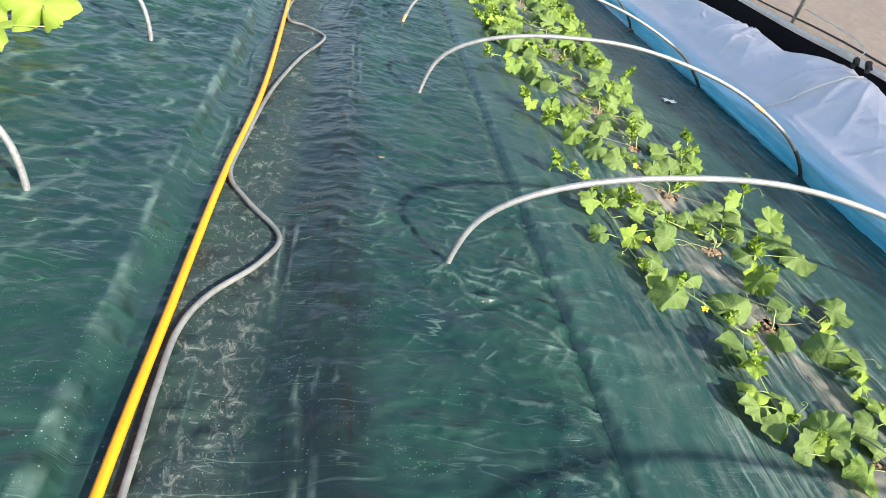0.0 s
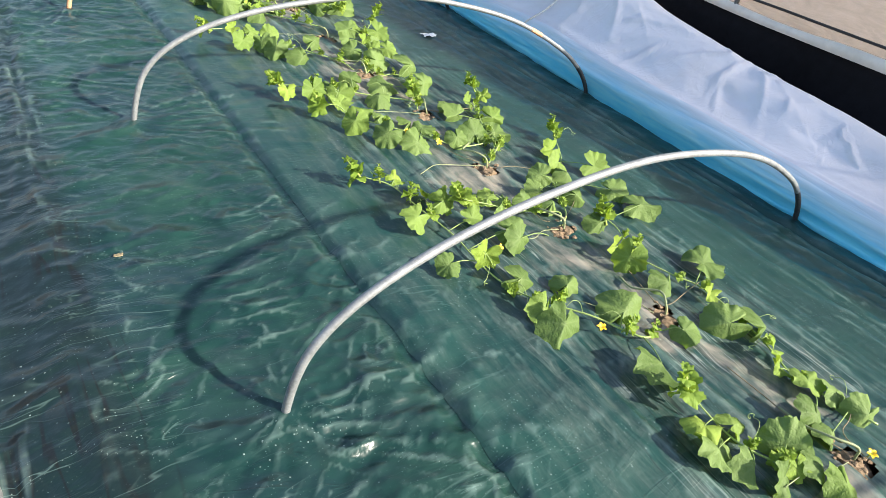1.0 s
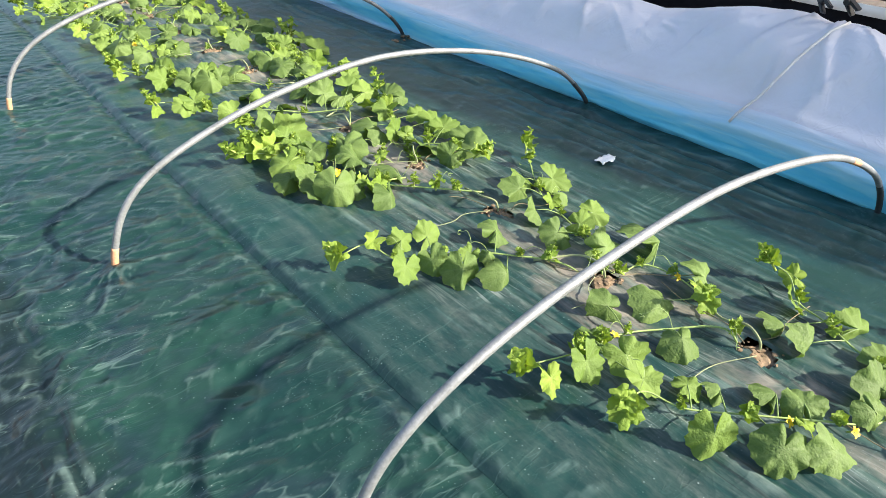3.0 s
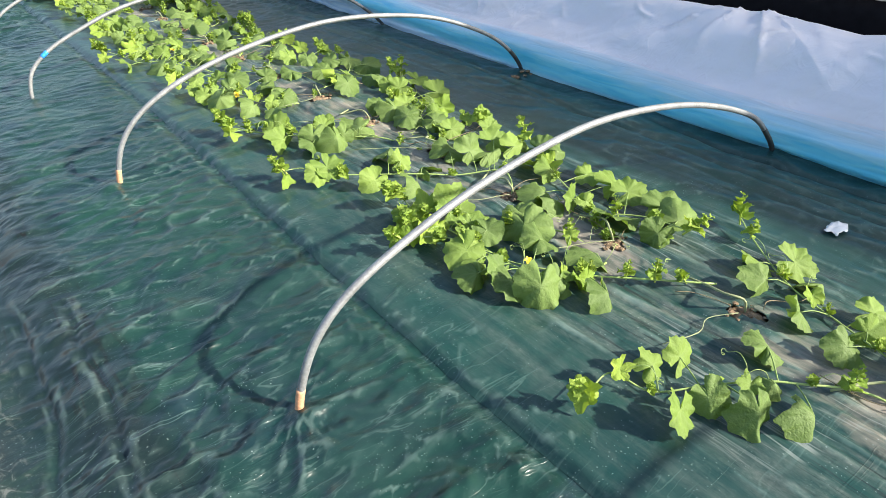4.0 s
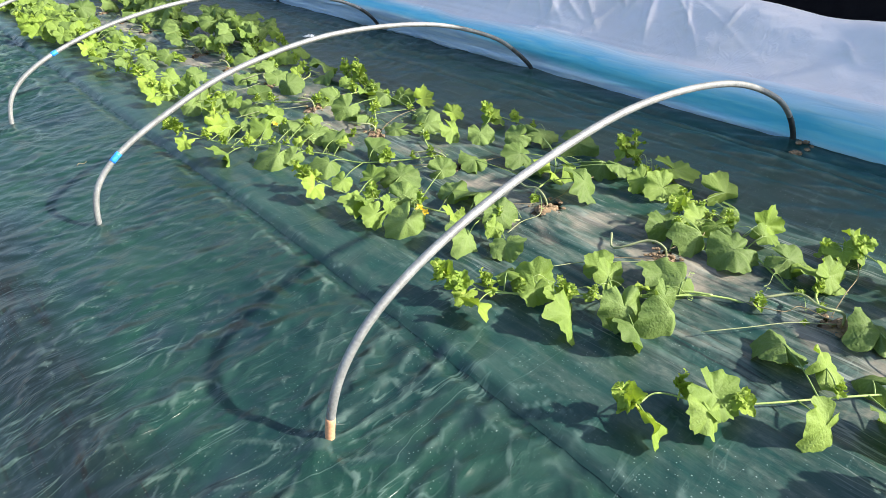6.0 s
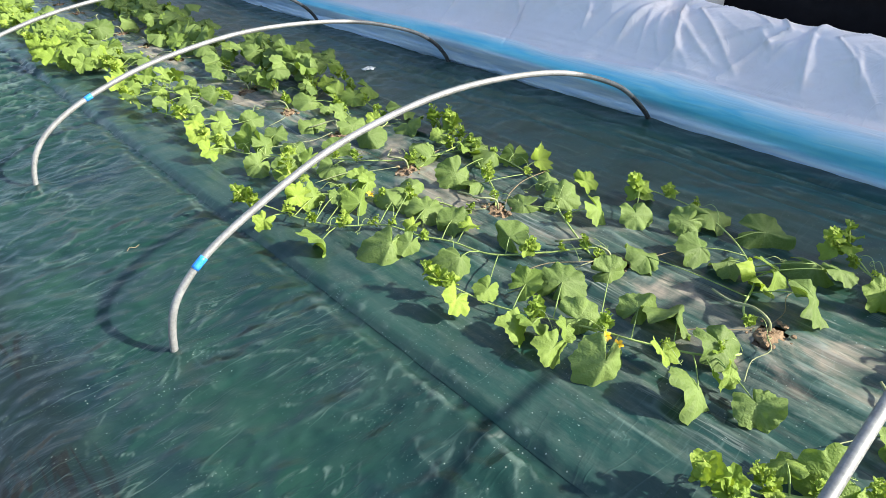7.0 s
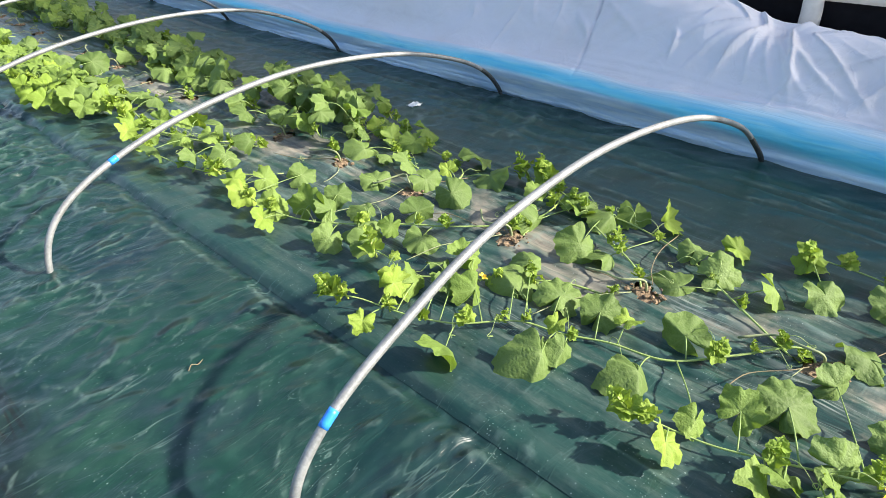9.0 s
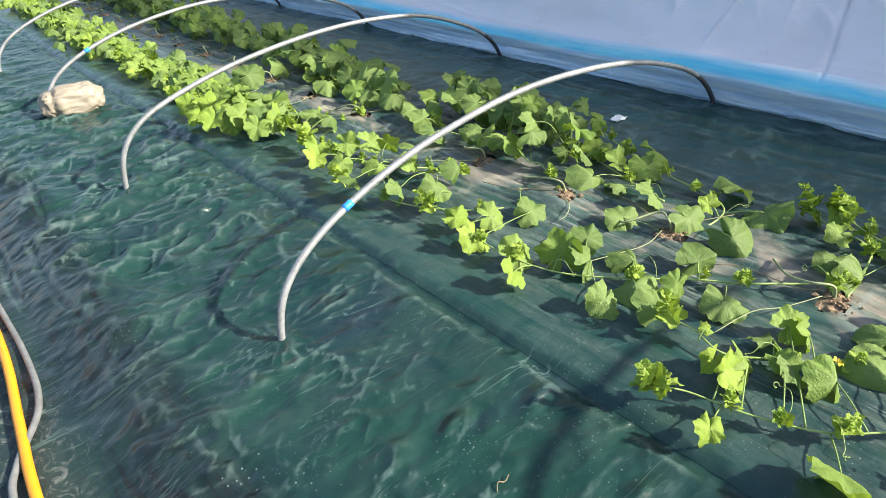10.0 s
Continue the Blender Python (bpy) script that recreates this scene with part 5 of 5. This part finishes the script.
melon(16,
      runners=[[(-0.04, -0.06), (-0.18, 0.11), (-0.30, 0.46), (-0.42, 0.74), (-0.48, 0.99), (-0.52, 0.99)], [(-0.04, -0.06), (0.07, 0.17), (0.25, 0.80), (0.47, 1.22)]],
      old=[(-0.26, 0.45, 0.063), (-0.45, 0.15, 0.063), (-0.22, 0.32, 0.056), (-0.12, 0.89, 0.078), (-0.17, 1.23, 0.077), (0.07, 0.40, 0.065), (0.23, 0.74, 0.078), (0.10, 0.95, 0.077), (0.27, 1.01, 0.072), (0.49, 0.91, 0.076)],
      fresh=[(-0.42, 0.64, 0.059), (-0.29, 0.62, 0.066), (-0.48, 0.28, 0.059), (-0.27, 0.83, 0.063)],
      young=[(-0.59, 0.66, 0.049), (-0.51, 0.56, 0.063), (-0.59, 0.35, 0.054)],
      lift=0.09)

# farther plants, grown together into two bushy rows
for number in range(14, 28):
    rng = random.Random(1500 + number)
    x, y = HOLES[number]
    plant = thing("melon_plant", (x, y, 0), "dense bushy melon plant trailing over dark film", "melon plant", "melon plants along the bed")
    left, right = rng.uniform(-0.52, -0.42), rng.uniform(0.30, 0.42)
    vines = [runner(plant, [(-0.03, 0.02), (left * 0.6, 0.15), (left * 0.85, 0.36), (left, rng.uniform(0.58, 0.72))], rng), runner(plant, [(0.03, 0.02), (right * 0.6, 0.12), (right * 0.9, 0.32), (right, rng.uniform(0.5, 0.62))], rng)]
    rows = [(1, 26, right * 0.85)] if number < 16 else [(0, 24, left * 0.80), (1, 26, right * 0.85)]
    for row, count, middle in rows:
        for n in range(count):
            spot = (middle + rng.gauss(0, 0.085), rng.uniform(0.05, 0.60))
            fresh = rng.random() < (0.55 if row == 0 else 0.15)
            put_leaf([vines[row]], spot, rng.uniform(0.036, 0.062), FRESH if fresh else YOUNG if row == 0 and n % 5 == 0 else OLD, rng, "leaf", "", rng.uniform(0.0, 0.05 if row == 0 else 0.12))
    dress(vines, rng, 0.14)
    if number > 16:
        bare_stem(plant, rng)

# neighbour's plant with large lobed leaves
rng = random.Random(77)
plant = thing("melon_plant", (-1.75, 3.1, 0), "bright young plant with large lobed leaves on the neighbouring bed", "melon plant", "melon plants on the next bed")
vines = [runner(plant, [(0.0, 0.0), (0.20, -0.06), (0.44, -0.14)], rng), runner(plant, [(0.0, 0.0), (0.2, 0.15), (0.52, 0.25)], rng)]
for spot, r in (((0.30, 0.12), 0.13), ((0.44, 0.30), 0.12), ((0.10, 0.22), 0.13), ((0.40, -0.14), 0.075), ((0.12, -0.05), 0.10), ((0.24, 0.34), 0.11)):
    put_leaf(vines, spot, r, YOUNG, rng, "young_leaf", "bright deeply lobed leaf", 0.08, 0.3)


# ---- earth in the planting holes ----
def clod(seed, r):
    rr = random.Random(seed)
    bm = bmesh.new()
    bmesh.ops.create_icosphere(bm, subdivisions=3 if r > 0.03 else 2, radius=r)
    for v in bm.verts:
        k = 1 + 0.35 * noise.noise(v.co * (1.6 / r) + Vector((seed, 0, 0))) + 0.22 * noise.noise(v.co * (5.0 / r))
        v.co = Vector((v.co.x * k, v.co.y * k, v.co.z * k * 0.55))
    me = bpy.data.meshes.new("clod")
    bm.to_mesh(me)
    bm.free()
    me.materials.append(M_SOIL)
    return me


CLODS = [clod(s, 0.011) for s in range(5)]
plug_me = clod(9, 0.054)
for k, (hx, hy) in HOLES.items():
    rr = random.Random(300 + k)
    h = thing("planting_hole", (hx, hy, 0.004), "crumbly brown earth in a torn film hole", "soil", "planting holes")
    mesh_part("earth", plug_me, h, m=pose(0, 0, -0.003, 0, 0, rr.uniform(0, 360)))
    for n in range(16):
        a, r = rr.uniform(0, 6.28), rr.uniform(0.005, 0.065)
        f = rr.uniform(0.25, 0.9)
        mesh_part("clod", rr.choice(CLODS), h, m=Matrix.Translation((r * math.cos(a), r * math.sin(a), 0.012 + 0.014)) @ pose(0, 0, 0, 0, 0, rr.uniform(0, 360)) @ Matrix.Diagonal((f, f, f, 1)))


heap = thing("earth_clods", (2.56, 6.31, 0.0), "few crumbs of grey earth beside a hoop foot", "soil")
rr = random.Random(71)
for n in range(7):
    f = rr.uniform(0.7, 1.7)
    x, y = rr.uniform(-0.09, 0.06), rr.uniform(-0.04, 0.05)
    mesh_part("clod", rr.choice(CLODS), heap, m=Matrix.Translation((x, y, film_z(2.56 + x, 6.31 + y) + 0.004 * f)) @ pose(0, 0, 0, 0, 0, rr.uniform(0, 360)) @ Matrix.Diagonal((f, f, f, 1)))


# ---- small loose things ----
def scrap(name, at, size, label, seed, mat):
    r = random.Random(seed)
    n = 9
    verts = []
    for j in range(n):
        for i in range(n):
            u, v = i / (n - 1) - 0.5, j / (n - 1) - 0.5
            k = 1 + 0.4 * noise.noise(Vector((u * 3 + seed, v * 3, 0)))
            verts.append((size * u * 1.6 * k, size * v * k, 0.25 * size * (0.6 + noise.noise(Vector((u * 5, v * 5, seed))))))
    faces = [(j * n + i, j * n + i + 1, (j + 1) * n + i + 1, (j + 1) * n + i) for j in range(n - 1) for i in range(n - 1)]
    ob = new(name, mesh_of(name, verts, faces, [mat]))
    ob.location = (at[0], at[1], film_z(at[0], at[1]) + 0.003)
    ob.modifiers.new("thickness", "SOLIDIFY").thickness = 0.0015
    return tagged(ob, label, "scrap")


scrap("paper_scrap", (2.165, 9.32), 0.05, "crumpled white scrap lying on dark film", 3, M_BIT)
scrap("paper_scrap", (2.15, 4.37), 0.055, "crumpled white scrap lying on dark film", 8, M_BIT)
scrap("dead_leaf", (0.135, 2.78), 0.014, "small dry tan leaf scrap on green film", 5, M_STRAW)
tw = spline([(-0.02, 0, 0.004), (-0.005, 0.012, 0.008), (0.008, 0.006, 0.004), (0.025, 0.012, 0.006)], 4)
ob = new("twig", mesh_of("twig", *tube_data(tw, 0.0013, 6), [M_STRAW]))
ob.location = (0.43, 8.31, film_z(0.43, 8.31) + 0.001)
tagged(ob, "small curled dry twig on green film", "twig")


def sack():
    bm = bmesh.new()
    bmesh.ops.create_icosphere(bm, subdivisions=5, radius=1.0)
    for v in bm.verts:
        p = v.co.copy()
        q = Vector((math.copysign(abs(p.x) ** 0.7, p.x), math.copysign(abs(p.y) ** 0.75, p.y), math.copysign(abs(p.z) ** 0.8, p.z)))
        pinch = 1 - 0.16 * math.exp(-((q.x + 0.55) / 0.12) ** 2)
        w = 1 + 0.12 * noise.noise(p * 2.2) + 0.09 * (1 - abs(noise.noise(p * 4.5)) * 3) * 0.6
        v.co = Vector((q.x * 0.155 * w, q.y * 0.085 * w * pinch, max(-0.062, q.z * 0.085 * w * pinch)))
    me = bpy.data.meshes.new("sack")
    bm.to_mesh(me)
    bm.free()
    me.materials.append(M_SACK)
    me.polygons.foreach_set("use_smooth", [True] * len(me.polygons))
    return me


ob = new("sandbag", sack())
ob.matrix_world = pose(0.49, 11.68, 0.066, 0, 0, -12)
tagged(ob, "pale plastic sack tied and weighted beside a hoop foot", "sack")
